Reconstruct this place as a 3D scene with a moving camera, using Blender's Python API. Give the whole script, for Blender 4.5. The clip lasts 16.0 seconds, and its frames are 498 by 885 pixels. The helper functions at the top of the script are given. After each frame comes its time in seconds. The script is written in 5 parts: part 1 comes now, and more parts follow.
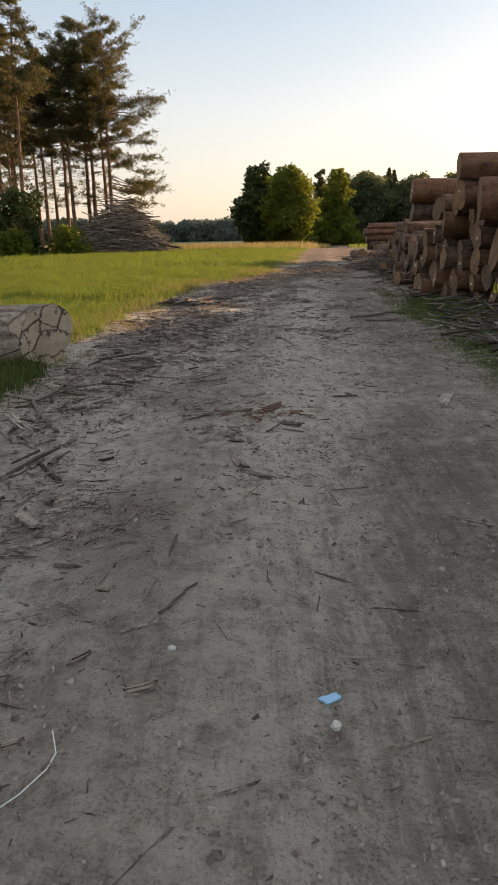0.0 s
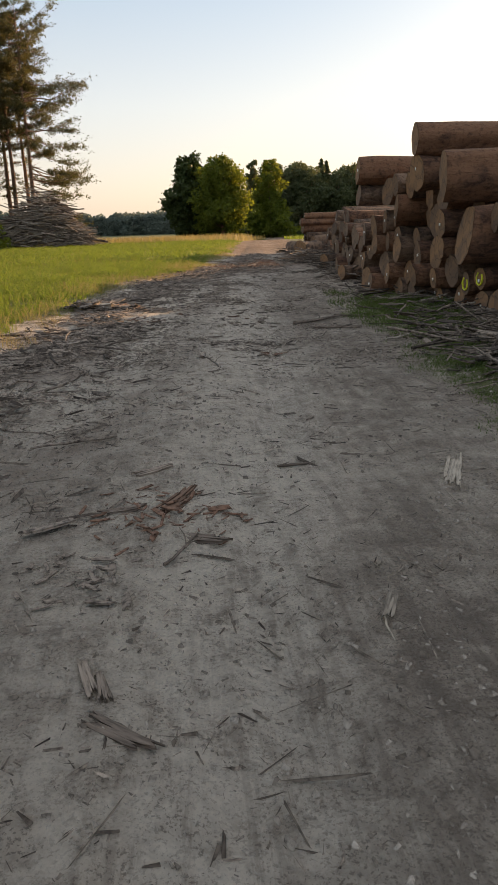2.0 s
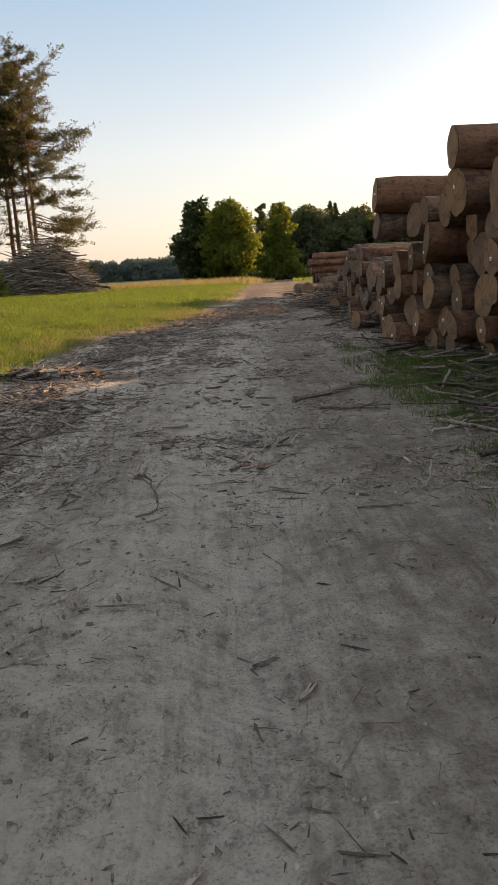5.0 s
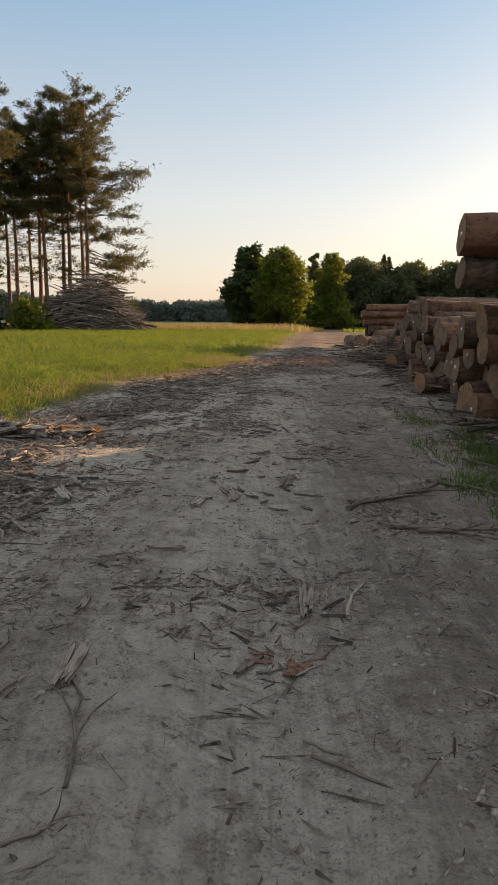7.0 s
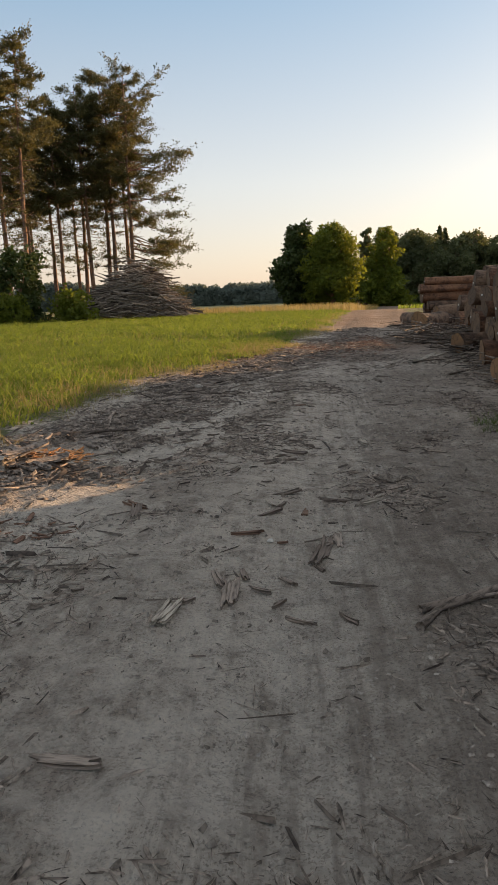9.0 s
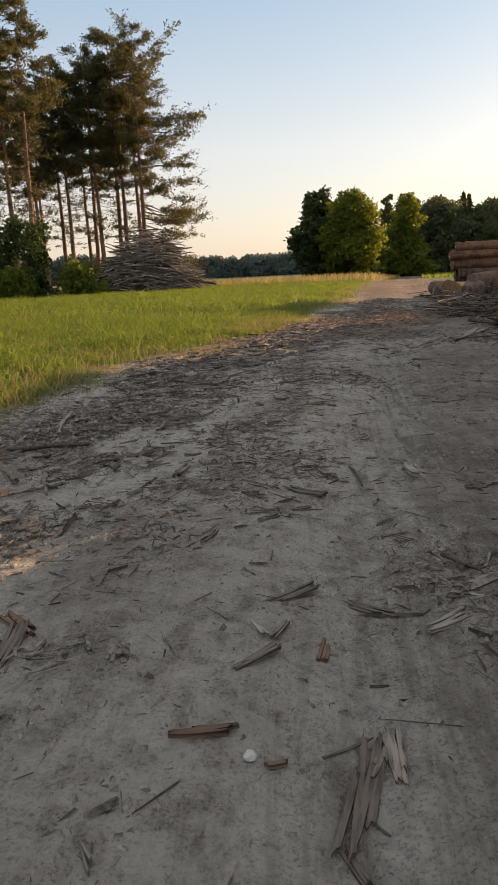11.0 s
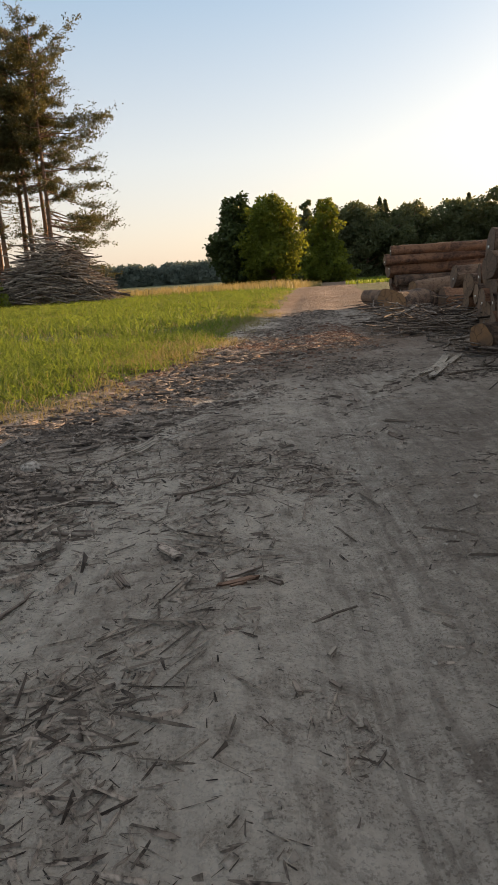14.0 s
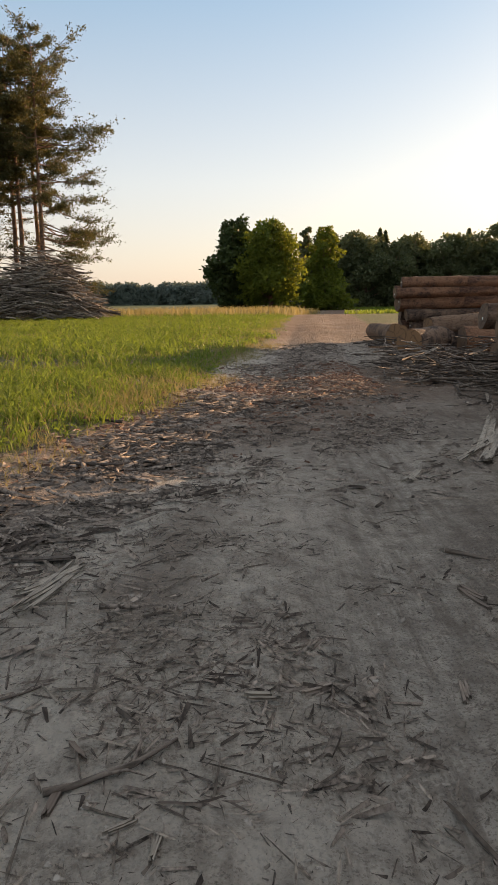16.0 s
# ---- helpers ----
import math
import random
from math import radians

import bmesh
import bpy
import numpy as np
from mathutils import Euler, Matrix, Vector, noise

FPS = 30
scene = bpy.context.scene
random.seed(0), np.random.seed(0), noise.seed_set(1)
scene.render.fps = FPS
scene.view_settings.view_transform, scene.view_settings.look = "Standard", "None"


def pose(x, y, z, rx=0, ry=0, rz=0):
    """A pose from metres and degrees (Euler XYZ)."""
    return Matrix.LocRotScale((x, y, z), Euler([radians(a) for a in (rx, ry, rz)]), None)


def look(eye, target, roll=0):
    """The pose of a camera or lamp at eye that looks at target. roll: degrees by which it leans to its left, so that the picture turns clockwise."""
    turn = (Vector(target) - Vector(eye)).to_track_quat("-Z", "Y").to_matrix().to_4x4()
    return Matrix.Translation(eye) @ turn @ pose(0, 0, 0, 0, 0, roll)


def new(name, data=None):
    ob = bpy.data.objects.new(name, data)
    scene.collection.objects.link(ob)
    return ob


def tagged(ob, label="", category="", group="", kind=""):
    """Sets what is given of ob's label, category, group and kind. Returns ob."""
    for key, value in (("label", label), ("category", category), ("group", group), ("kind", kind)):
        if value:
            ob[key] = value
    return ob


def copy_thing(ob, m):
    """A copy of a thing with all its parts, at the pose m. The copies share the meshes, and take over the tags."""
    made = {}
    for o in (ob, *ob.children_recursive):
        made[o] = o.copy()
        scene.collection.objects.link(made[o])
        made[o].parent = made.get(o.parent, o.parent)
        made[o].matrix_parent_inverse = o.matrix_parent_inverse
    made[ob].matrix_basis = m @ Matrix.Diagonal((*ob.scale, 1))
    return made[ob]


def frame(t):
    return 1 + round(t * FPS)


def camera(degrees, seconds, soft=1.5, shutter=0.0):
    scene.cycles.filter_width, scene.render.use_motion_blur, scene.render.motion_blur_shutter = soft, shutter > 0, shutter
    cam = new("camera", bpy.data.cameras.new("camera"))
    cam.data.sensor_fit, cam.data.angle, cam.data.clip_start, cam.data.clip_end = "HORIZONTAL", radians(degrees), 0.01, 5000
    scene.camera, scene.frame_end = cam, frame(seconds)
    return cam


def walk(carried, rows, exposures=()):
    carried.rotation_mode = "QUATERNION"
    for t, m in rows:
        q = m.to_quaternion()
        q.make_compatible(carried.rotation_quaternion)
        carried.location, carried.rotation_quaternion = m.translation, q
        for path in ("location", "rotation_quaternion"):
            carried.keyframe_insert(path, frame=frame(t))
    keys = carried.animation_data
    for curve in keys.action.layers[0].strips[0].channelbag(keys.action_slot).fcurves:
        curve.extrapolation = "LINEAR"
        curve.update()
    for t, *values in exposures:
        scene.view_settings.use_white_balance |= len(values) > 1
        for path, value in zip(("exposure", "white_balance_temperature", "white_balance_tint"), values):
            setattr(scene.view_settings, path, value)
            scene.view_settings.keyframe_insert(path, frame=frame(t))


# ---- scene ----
cam = camera(39.2, 16.0, 0.8)
PATH = [
    (0, (-0.111, -0.607, 1.607), (-0.114, 1.31, 1.037), -1.2),
    (0.5, (-0.062, 0.197, 1.537), (-0.015, 2.123, 0.999), -0.8),
    (1, (0.061, 0.843, 1.526), (0.244, 2.77, 1.022), -1.0),
    (1.5, (0.112, 1.456, 1.544), (0.173, 3.408, 1.115), 0.9),
    (2, (0.197, 2.107, 1.521), (0.359, 4.011, 0.929), -1.8),
    (2.5, (0.372, 2.844, 1.547), (0.562, 4.755, 0.988), -1.2),
    (3, (0.483, 3.5, 1.518), (0.684, 5.4, 0.927), 0.9),
    (3.2, (0.566, 3.704, 1.49), (0.776, 5.606, 0.909), -2.4),
    (5.3, (0.926, 5.784, 1.467), (1.051, 7.722, 0.988), -3.0),
    (5.5, (0.971, 6.028, 1.44), (1.12, 7.961, 0.95), -2.9),
    (6, (1.033, 6.693, 1.513), (1.015, 8.665, 1.18), -0.1),
    (6.5, (0.996, 7.233, 1.49), (1.002, 9.205, 1.154), 1.3),
    (7, (1.08, 7.898, 1.46), (1.101, 9.866, 1.106), 0.5),
    (7.5, (1.098, 8.543, 1.447), (1.006, 10.512, 1.105), -0.7),
    (8, (1.162, 9.103, 1.439), (1.041, 11.074, 1.122), -3.1),
    (8.2, (1.22, 9.322, 1.485), (1.098, 11.293, 1.172), -1.4),
    (10.3, (1.454, 11.656, 1.403), (1.289, 13.562, 0.819), -4.2),
    (10.5, (1.459, 11.912, 1.395), (1.312, 13.841, 0.888), -4.1),
    (11, (1.41, 12.553, 1.365), (1.214, 14.485, 0.89), -2.7),
    (11.5, (1.423, 13.216, 1.339), (1.346, 15.144, 0.811), -3.1),
    (12, (1.453, 13.805, 1.443), (1.411, 15.744, 0.954), -2.3),
    (12.5, (1.38, 14.466, 1.43), (1.304, 16.386, 0.875), -2.5),
    (13, (1.419, 15.095, 1.421), (1.307, 17.016, 0.879), -3.3),
    (13.5, (1.388, 15.743, 1.434), (1.207, 17.683, 0.982), -1.4),
    (14, (1.468, 16.397, 1.449), (1.477, 18.342, 0.982), -3.7),
    (14.5, (1.468, 17.077, 1.437), (1.285, 19.013, 0.971), -2.5),
    (15, (1.51, 17.7, 1.437), (1.473, 19.628, 0.904), -2.4),
    (15.5, (1.606, 18.317, 1.513), (1.531, 20.256, 1.028), -2.0),
    (16, (1.566, 18.979, 1.512), (1.607, 20.937, 1.107), -0.8),
]
walk(cam, [(t, look(eye, target, roll)) for t, eye, target, roll in PATH],
     [(0, 1.1, 7000, 12), (5.5, 1.12, 6950, 12), (6.3, 0.97, 6950, 12), (8.0, 0.95, 6950, 12), (10.5, 1.05, 6950, 12), (16, 1.05, 6950, 12)])

# ---------------------------------------------------------------- light and sky
SUN_TURN, SUN_UP = 46.0, 9.2          # degrees to the right of +y, degrees above the horizon
world = bpy.data.worlds.new("world")
scene.world = world
world.use_nodes = True
sky = world.node_tree.nodes.new("ShaderNodeTexSky")
sky.sky_type = "NISHITA"
sky.sun_disc = False
sky.sun_elevation = radians(SUN_UP)
sky.sun_rotation = radians(SUN_TURN)
sky.altitude = 100
sky.air_density, sky.dust_density, sky.ozone_density = 1.0, 1.8, 2.0
haze_fill = world.node_tree.nodes.new("ShaderNodeMixRGB")      # evening haze mixed over the whole sky, graded by height in the ramp
haze_fill.inputs[0].default_value = 0.70
height = world.node_tree.nodes.new("ShaderNodeSeparateXYZ")
ramp = world.node_tree.nodes.new("ShaderNodeValToRGB")
world.node_tree.links.new(world.node_tree.nodes.new("ShaderNodeTexCoord").outputs["Generated"], height.inputs[0])
world.node_tree.links.new(height.outputs[2], ramp.inputs[0])
# Last stop, overhead and out of view, is brightened to fill the ground.
for k, (at, colour) in enumerate(((0.0, (3.9, 3.3, 2.9, 1)), (0.15, (3.35, 3.4, 3.5, 1)), (0.38, (1.4, 2.25, 3.2, 1)), (1.0, (4.3, 4.3, 4.3, 1)))):
    stop = ramp.color_ramp.elements[k] if k < 2 else ramp.color_ramp.elements.new(at)
    stop.position, stop.color = at, colour
world.node_tree.links.new(ramp.outputs[0], haze_fill.inputs[2])
world.node_tree.links.new(sky.outputs[0], haze_fill.inputs[1])
world.node_tree.links.new(haze_fill.outputs[0], world.node_tree.nodes["Background"].inputs[0])
world.node_tree.nodes["Background"].inputs[1].default_value = 0.12
sun_data = bpy.data.lights.new("sun", "SUN")
sun_data.energy, sun_data.angle, sun_data.color = 5.0, radians(0.8), (1.0, 0.66, 0.38)
sun = new("sun", sun_data)
to_sun = Vector((math.sin(radians(SUN_TURN)) * math.cos(radians(SUN_UP)),
                 math.cos(radians(SUN_TURN)) * math.cos(radians(SUN_UP)), math.sin(radians(SUN_UP))))
sun.matrix_world = look(to_sun * 50, (0, 0, 0))

# ---------------------------------------------------------------- materials
class Nodes:
    """A short way to write a node material."""

    def __init__(self, name):
        self.mat = bpy.data.materials.new(name)
        self.mat.use_nodes = True
        self.tree = self.mat.node_tree
        self.bsdf = self.tree.nodes["Principled BSDF"]
        self.out = self.tree.nodes["Material Output"]

    def add(self, kind, **props):
        node = self.tree.nodes.new("ShaderNode" + kind)
        for key, value in props.items():
            if key == "blend":
                node.blend_type = value
            elif key == "operation":
                node.operation = value
            elif key == "data_type":
                node.data_type = value
            elif key == "attribute_name":
                node.attribute_name = value
        return node

    def link(self, a, b):
        self.tree.links.new(a, b)

    def value(self, socket, v):
        if hasattr(v, "is_linked"):
            self.link(v, socket)
        else:
            socket.default_value = v

    def coords(self, kind="Object", scale=(1, 1, 1), turn=(0, 0, 0)):
        t = self.add("TexCoord")
        m = self.add("Mapping")
        self.link(t.outputs[kind], m.inputs[0])
        m.inputs["Scale"].default_value = scale
        m.inputs["Rotation"].default_value = turn
        return m.outputs[0]

    def position(self, scale=(1, 1, 1)):
        g = self.add("NewGeometry")
        m = self.add("Mapping")
        self.link(g.outputs["Position"], m.inputs[0])
        m.inputs["Scale"].default_value = scale
        return m.outputs[0]

    def noise(self, vector, scale, detail=4.0, rough=0.55, warp=0.0):
        n = self.add("TexNoise")
        self.link(vector, n.inputs["Vector"])
        n.inputs["Scale"].default_value = scale
        n.inputs["Detail"].default_value = detail
        n.inputs["Roughness"].default_value = rough
        n.inputs["Distortion"].default_value = warp
        return n.outputs["Fac"]

    def voronoi(self, vector, scale, feature="F1"):
        n = self.add("TexVoronoi")
        n.feature = feature
        self.link(vector, n.inputs["Vector"])
        n.inputs["Scale"].default_value = scale
        return n.outputs["Distance"]

    def span(self, fac, a, b, lo=0.0, hi=1.0):
        n = self.add("MapRange")
        n.interpolation_type = "SMOOTHSTEP"
        self.link(fac, n.inputs[0])
        for i, v in enumerate((a, b, lo, hi)):
            n.inputs[1 + i].default_value = v
        return n.outputs[0]

    def mix(self, fac, a, b, blend="MIX"):
        n = self.add("MixRGB", blend=blend)
        self.value(n.inputs[0], fac)
        for socket, v in ((n.inputs[1], a), (n.inputs[2], b)):
            self.value(socket, (*v, 1) if isinstance(v, tuple) and len(v) == 3 else v)
        return n.outputs[0]

    def math(self, operation, a, b=0.0):
        n = self.add("Math", operation=operation)
        self.value(n.inputs[0], a)
        self.value(n.inputs[1], b)
        return n.outputs[0]

    def attribute(self, name):
        return self.add("Attribute", attribute_name=name).outputs["Fac"]

    def random(self):
        return self.add("ObjectInfo").outputs["Random"]

    def island(self):
        return self.add("NewGeometry").outputs["Random Per Island"]

    def finish(self, colour, rough=0.85, bump=None, strength=0.5, depth=0.01, normal_out=False):
        self.value(self.bsdf.inputs["Base Color"], (*colour, 1) if isinstance(colour, tuple) and len(colour) == 3 else colour)
        self.value(self.bsdf.inputs["Roughness"], rough)
        self.bsdf.inputs["Specular IOR Level"].default_value = 0.25
        if bump is not None:
            b = self.add("Bump")
            b.inputs["Strength"].default_value = strength
            b.inputs["Distance"].default_value = depth
            self.link(bump, b.inputs["Height"])
            self.link(b.outputs[0], self.bsdf.inputs["Normal"])
        return self.mat


def leafy(name, dark, light, through_colour, amount=0.35, clump_scale=0.5):
    """Leaves: diffuse and translucent, with a change of hue from leaf to leaf and clump to clump."""
    n = Nodes(name)
    r = n.island()
    big = n.noise(n.position(), clump_scale, 2)
    col = n.mix(r, dark, light)
    col = n.mix(n.span(big, 0.35, 0.7), col, light)
    n.finish(col, 0.6)
    n.bsdf.inputs["Specular IOR Level"].default_value = 0.15
    tr = n.add("BsdfTranslucent")
    n.value(tr.inputs[0], n.mix(r, through_colour, tuple(min(1, c * 1.5) for c in through_colour)))
    m = n.add("MixShader")
    m.inputs[0].default_value = amount
    n.link(n.bsdf.outputs[0], m.inputs[1])
    n.link(tr.outputs[0], m.inputs[2])
    n.link(m.outputs[0], n.out.inputs[0])
    return n.mat


def make_ground():
    """Dusty silt on the track, trampled duff beside it, soil and thatch under the crop."""
    n = Nodes("ground_soil")
    p = n.position()
    grass, duff, rut, mulch, soil = (n.attribute(k) for k in ("grass", "duff", "rut", "mulch", "soil"))
    big = n.noise(p, 0.45, 5, 0.6)
    mid = n.noise(p, 2.6, 6, 0.62, 0.5)
    fine = n.noise(p, 16.0, 7, 0.7, 0.3)
    grit = n.noise(p, 75.0, 5, 0.7)
    crumbs = n.voronoi(p, 30.0)
    pebbles = n.voronoi(p, 75.0)
    along = n.noise(n.position((6.0, 0.55, 1.0)), 2.0, 7, 0.68, 0.6)
    col = n.mix(n.span(mid, 0.32, 0.68), (0.37, 0.30, 0.24), (0.60, 0.505, 0.41))
    col = n.mix(n.span(big, 0.38, 0.62), col, n.mix(n.span(fine, 0.3, 0.7), (0.38, 0.31, 0.25), (0.65, 0.555, 0.455)))
    col = n.mix(n.math("MULTIPLY", n.span(along, 0.50, 0.60), 0.42), col, (0.22, 0.172, 0.135))
    col = n.mix(n.math("MULTIPLY", n.math("MULTIPLY", rut, n.span(along, 0.60, 0.44)), 0.55), col, (0.72, 0.63, 0.53))
    # Dark specks: organic bits, and the shade of crumbs put into the colour.
    col = n.mix(n.math("MULTIPLY", n.math("MULTIPLY", n.span(fine, 0.50, 0.57), n.span(mid, 0.60, 0.42)), 0.55), col, (0.185, 0.143, 0.112))
    col = n.mix(n.math("MULTIPLY", n.span(grit, 0.53, 0.58), 0.75), col, (0.16, 0.125, 0.10))
    col = n.mix(n.math("MULTIPLY", n.span(pebbles, 0.22, 0.06), 0.4), col, (0.55, 0.50, 0.44))
    col = n.mix(n.math("MULTIPLY", n.span(n.math("ADD", crumbs, n.math("MULTIPLY", mid, 0.35)), 0.255, 0.215), 0.65), col, (0.14, 0.106, 0.083))
    clods = n.noise(p, 6.0, 8, 0.72, 0.4)
    # Darker ground where this mask is high, paler where it is low.
    col = n.mix(n.math("MULTIPLY", n.math("MULTIPLY", soil, n.span(n.math("ADD", clods, n.math("MULTIPLY", along, 0.5)), 0.44, 0.84)), 0.68), col, (0.15, 0.118, 0.095))
    col = n.mix(n.math("MULTIPLY", n.math("MULTIPLY", n.math("SUBTRACT", 1.0, soil), n.span(clods, 0.64, 0.40)), 0.62), col, (0.77, 0.67, 0.56))
    bark = n.mix(n.span(fine, 0.35, 0.65), (0.11, 0.08, 0.063), (0.33, 0.255, 0.20))
    col = n.mix(n.math("MULTIPLY", n.span(n.math("ADD", duff, n.math("MULTIPLY", n.math("SUBTRACT", n.math("ADD", mid, fine), 1.0), 0.8)), 0.2, 0.85), 0.8), col, bark)
    # Red bark, with the sunlit belt's warm tone put into the colour.
    col = n.mix(n.math("MULTIPLY", mulch, n.span(n.math("ADD", fine, mid), 0.7, 1.2, 0.75, 1.0)), col, n.mix(n.span(clods, 0.35, 0.65), (0.15, 0.082, 0.05), (0.34, 0.195, 0.12)))
    # Second darkening where both masks overlap, mostly on the far track.
    col = n.mix(n.math("MULTIPLY", n.math("MULTIPLY", soil, mulch), 0.65), col, (0.11, 0.08, 0.058))
    green = n.mix(n.span(mid, 0.3, 0.7), (0.05, 0.068, 0.024), (0.13, 0.135, 0.05))
    col = n.mix(n.span(n.math("ADD", grass, n.math("MULTIPLY", n.math("SUBTRACT", n.math("ADD", fine, mid), 1.0), 1.6)), 0.45, 1.0), col, green)
    w = n.add("TexWave")
    w.wave_type, w.bands_direction = "BANDS", "DIAGONAL"
    n.link(n.position((1.0, 1.4, 0.0)), w.inputs["Vector"])
    w.inputs["Scale"].default_value = 7.0
    w.inputs["Distortion"].default_value = 3.0
    w.inputs["Detail"].default_value = 2.0
    tread = n.math("MULTIPLY", n.math("MULTIPLY", w.outputs["Fac"], rut), n.span(mid, 0.45, 0.7))
    # Tread prints are coloured darker here and sunk in the height below.
    col = n.mix(n.math("MULTIPLY", tread, 0.32), col, (0.17, 0.14, 0.115))
    height = n.math("ADD", n.math("MULTIPLY", fine, 1.0), n.math("MULTIPLY", grit, 0.5))
    height = n.math("ADD", height, n.math("MULTIPLY", along, 0.6))
    height = n.math("SUBTRACT", height, n.math("MULTIPLY", tread, 0.4))
    height = n.math("ADD", height, n.math("MULTIPLY", clods, 1.1))
    height = n.math("SUBTRACT", height, n.math("MULTIPLY", n.span(crumbs, 0.0, 0.5), 0.45))
    return n.finish(col, 0.95, height, 1.0, 0.07)


def make_bark(name, a, b, c, patch, cracks=0.0):
    """Bark in long furrows with flaked plates that show the paler layer beneath."""
    n = Nodes(name)
    p = n.coords("Object", (6.0, 15.0, 15.0))
    q = n.coords("Object", (1.0, 1.0, 1.0))
    plates = n.noise(p, 1.0, 6, 0.65, 0.8)
    broad = n.noise(q, 2.2, 4, 0.55, 0.6)
    r = n.random()
    col = n.mix(n.span(plates, 0.32, 0.7), a, b)
    col = n.mix(n.span(n.math("ADD", broad, n.math("MULTIPLY", r, 0.22)), 0.50, 0.74), col, n.mix(plates, c, patch))
    col = n.mix(n.math("MULTIPLY", n.span(n.noise(q, 14.0, 5, 0.7), 0.5, 0.66), 0.5), col, tuple(v * 0.45 for v in a))
    h = n.math("ADD", n.math("MULTIPLY", plates, 1.0), n.math("MULTIPLY", broad, 1.2))
    if cracks:
        warped = n.add("VectorMath")
        n.link(n.coords("Object", (2.2, 3.4, 3.4)), warped.inputs[0])
        n.link(n.noise(q, 4.0, 4), warped.inputs[1])
        edge = n.voronoi(warped.outputs[0], 1.0, "DISTANCE_TO_EDGE")
        line = n.math("MULTIPLY", n.span(edge, 0.05, 0.01), cracks)
        col = n.mix(line, col, (0.05, 0.038, 0.03))
        h = n.math("SUBTRACT", h, n.math("MULTIPLY", line, 1.5))
    return n.finish(col, 0.95, h, 1.0, 0.06)


def make_cut(name="sawn_wood", light=(0.29, 0.16, 0.078), dark=(0.18, 0.09, 0.045), grey=(0.10, 0.07, 0.054), cracks=0.5):
    """A sawn end: growth rings round the pith, saw marks, drying checks and a weathered grey bloom."""
    n = Nodes(name)
    q = n.coords("Object")
    w = n.add("TexWave")
    w.wave_type, w.rings_direction = "RINGS", "X"
    n.link(q, w.inputs["Vector"])
    w.inputs["Scale"].default_value = 14.0
    w.inputs["Distortion"].default_value = 2.5
    w.inputs["Detail"].default_value = 3.0
    ring = w.outputs["Fac"]
    r = n.random()
    stain = n.noise(q, 3.0, 5, 0.6, 0.5)
    col = n.mix(n.math("MULTIPLY", ring, 0.5), light, dark)
    col = n.mix(n.math("MULTIPLY", n.span(n.math("ADD", stain, n.math("MULTIPLY", r, 0.25)), 0.45, 0.75), 0.75), col, grey)
    warped = n.add("VectorMath")
    n.link(n.coords("Object", (0.6, 3.2, 3.2)), warped.inputs[0])
    n.link(n.noise(q, 5.0, 4), warped.inputs[1])
    split = n.span(n.voronoi(warped.outputs[0], 1.0, "DISTANCE_TO_EDGE"), 0.06, 0.012)
    col = n.mix(n.math("MULTIPLY", split, cracks), col, (0.035, 0.025, 0.02))
    saw = n.noise(n.coords("Object", (1, 3.0, 60.0)), 2.0, 3)
    return n.finish(n.mix(n.math("MULTIPLY", n.span(saw, 0.45, 0.7), 0.3), col, (0.2, 0.13, 0.08)), 0.8, saw, 0.4, 0.008)


def make_wood(name, a, b, scale=1.0, fibre=False):
    """Weathered stick, bark slab or splinter; every piece has its own tone."""
    n = Nodes(name)
    q = n.coords("Object", (2.0, 16.0, 16.0)) if fibre else n.position()
    r = n.random() if fibre else n.island()
    g = n.noise(q, (4.0 if fibre else 30.0) * scale, 5, 0.65, 0.3)
    col = n.mix(r, a, b)
    col = n.mix(n.span(g, 0.4, 0.7), col, tuple(v * 0.5 for v in a))
    return n.finish(col, 0.88, g, 0.6, 0.006)


def make_plain(name, a, b, rough=0.6, scale=20.0):
    n = Nodes(name)
    g = n.noise(n.coords(), scale, 4)
    return n.finish(n.mix(g, a, b), rough, g, 0.2, 0.003)


GROUND = make_ground()
BARK_RED = make_bark("spruce_bark", (0.05, 0.027, 0.019), (0.17, 0.088, 0.056), (0.17, 0.08, 0.046), (0.26, 0.14, 0.08))
BARK_GREY = make_bark("grey_bark", (0.034, 0.023, 0.018), (0.145, 0.095, 0.07), (0.16, 0.092, 0.058), (0.26, 0.175, 0.12))
BARK_OLD = make_bark("weathered_log_bark", (0.15, 0.115, 0.09), (0.46, 0.38, 0.30), (0.44, 0.35, 0.26), (0.55, 0.43, 0.31), 0.4)
PINE_BARK = make_bark("pine_bark", (0.10, 0.07, 0.055), (0.22, 0.14, 0.10), (0.26, 0.15, 0.09), (0.30, 0.17, 0.10))
CUT = make_cut()
# Weathered ends of the lower stacks, with their shade put into darker tones.
CUT_SHADED = make_cut("weathered_shaded_wood", (0.21, 0.135, 0.085), (0.13, 0.082, 0.055), (0.07, 0.05, 0.04), 0.6)
CUT_OLD = make_cut("weathered_end_grain", (0.52, 0.42, 0.31), (0.40, 0.31, 0.22), (0.30, 0.23, 0.17), 0.9)
STICK = make_wood("dead_stick", (0.10, 0.078, 0.062), (0.34, 0.28, 0.225))
RUST = make_wood("red_bark", (0.11, 0.058, 0.038), (0.27, 0.155, 0.105))
CHIP = make_wood("bark_litter", (0.055, 0.041, 0.033), (0.40, 0.325, 0.265))
PALE = make_wood("stripped_wood", (0.22, 0.185, 0.15), (0.42, 0.36, 0.29), 1.0, True)
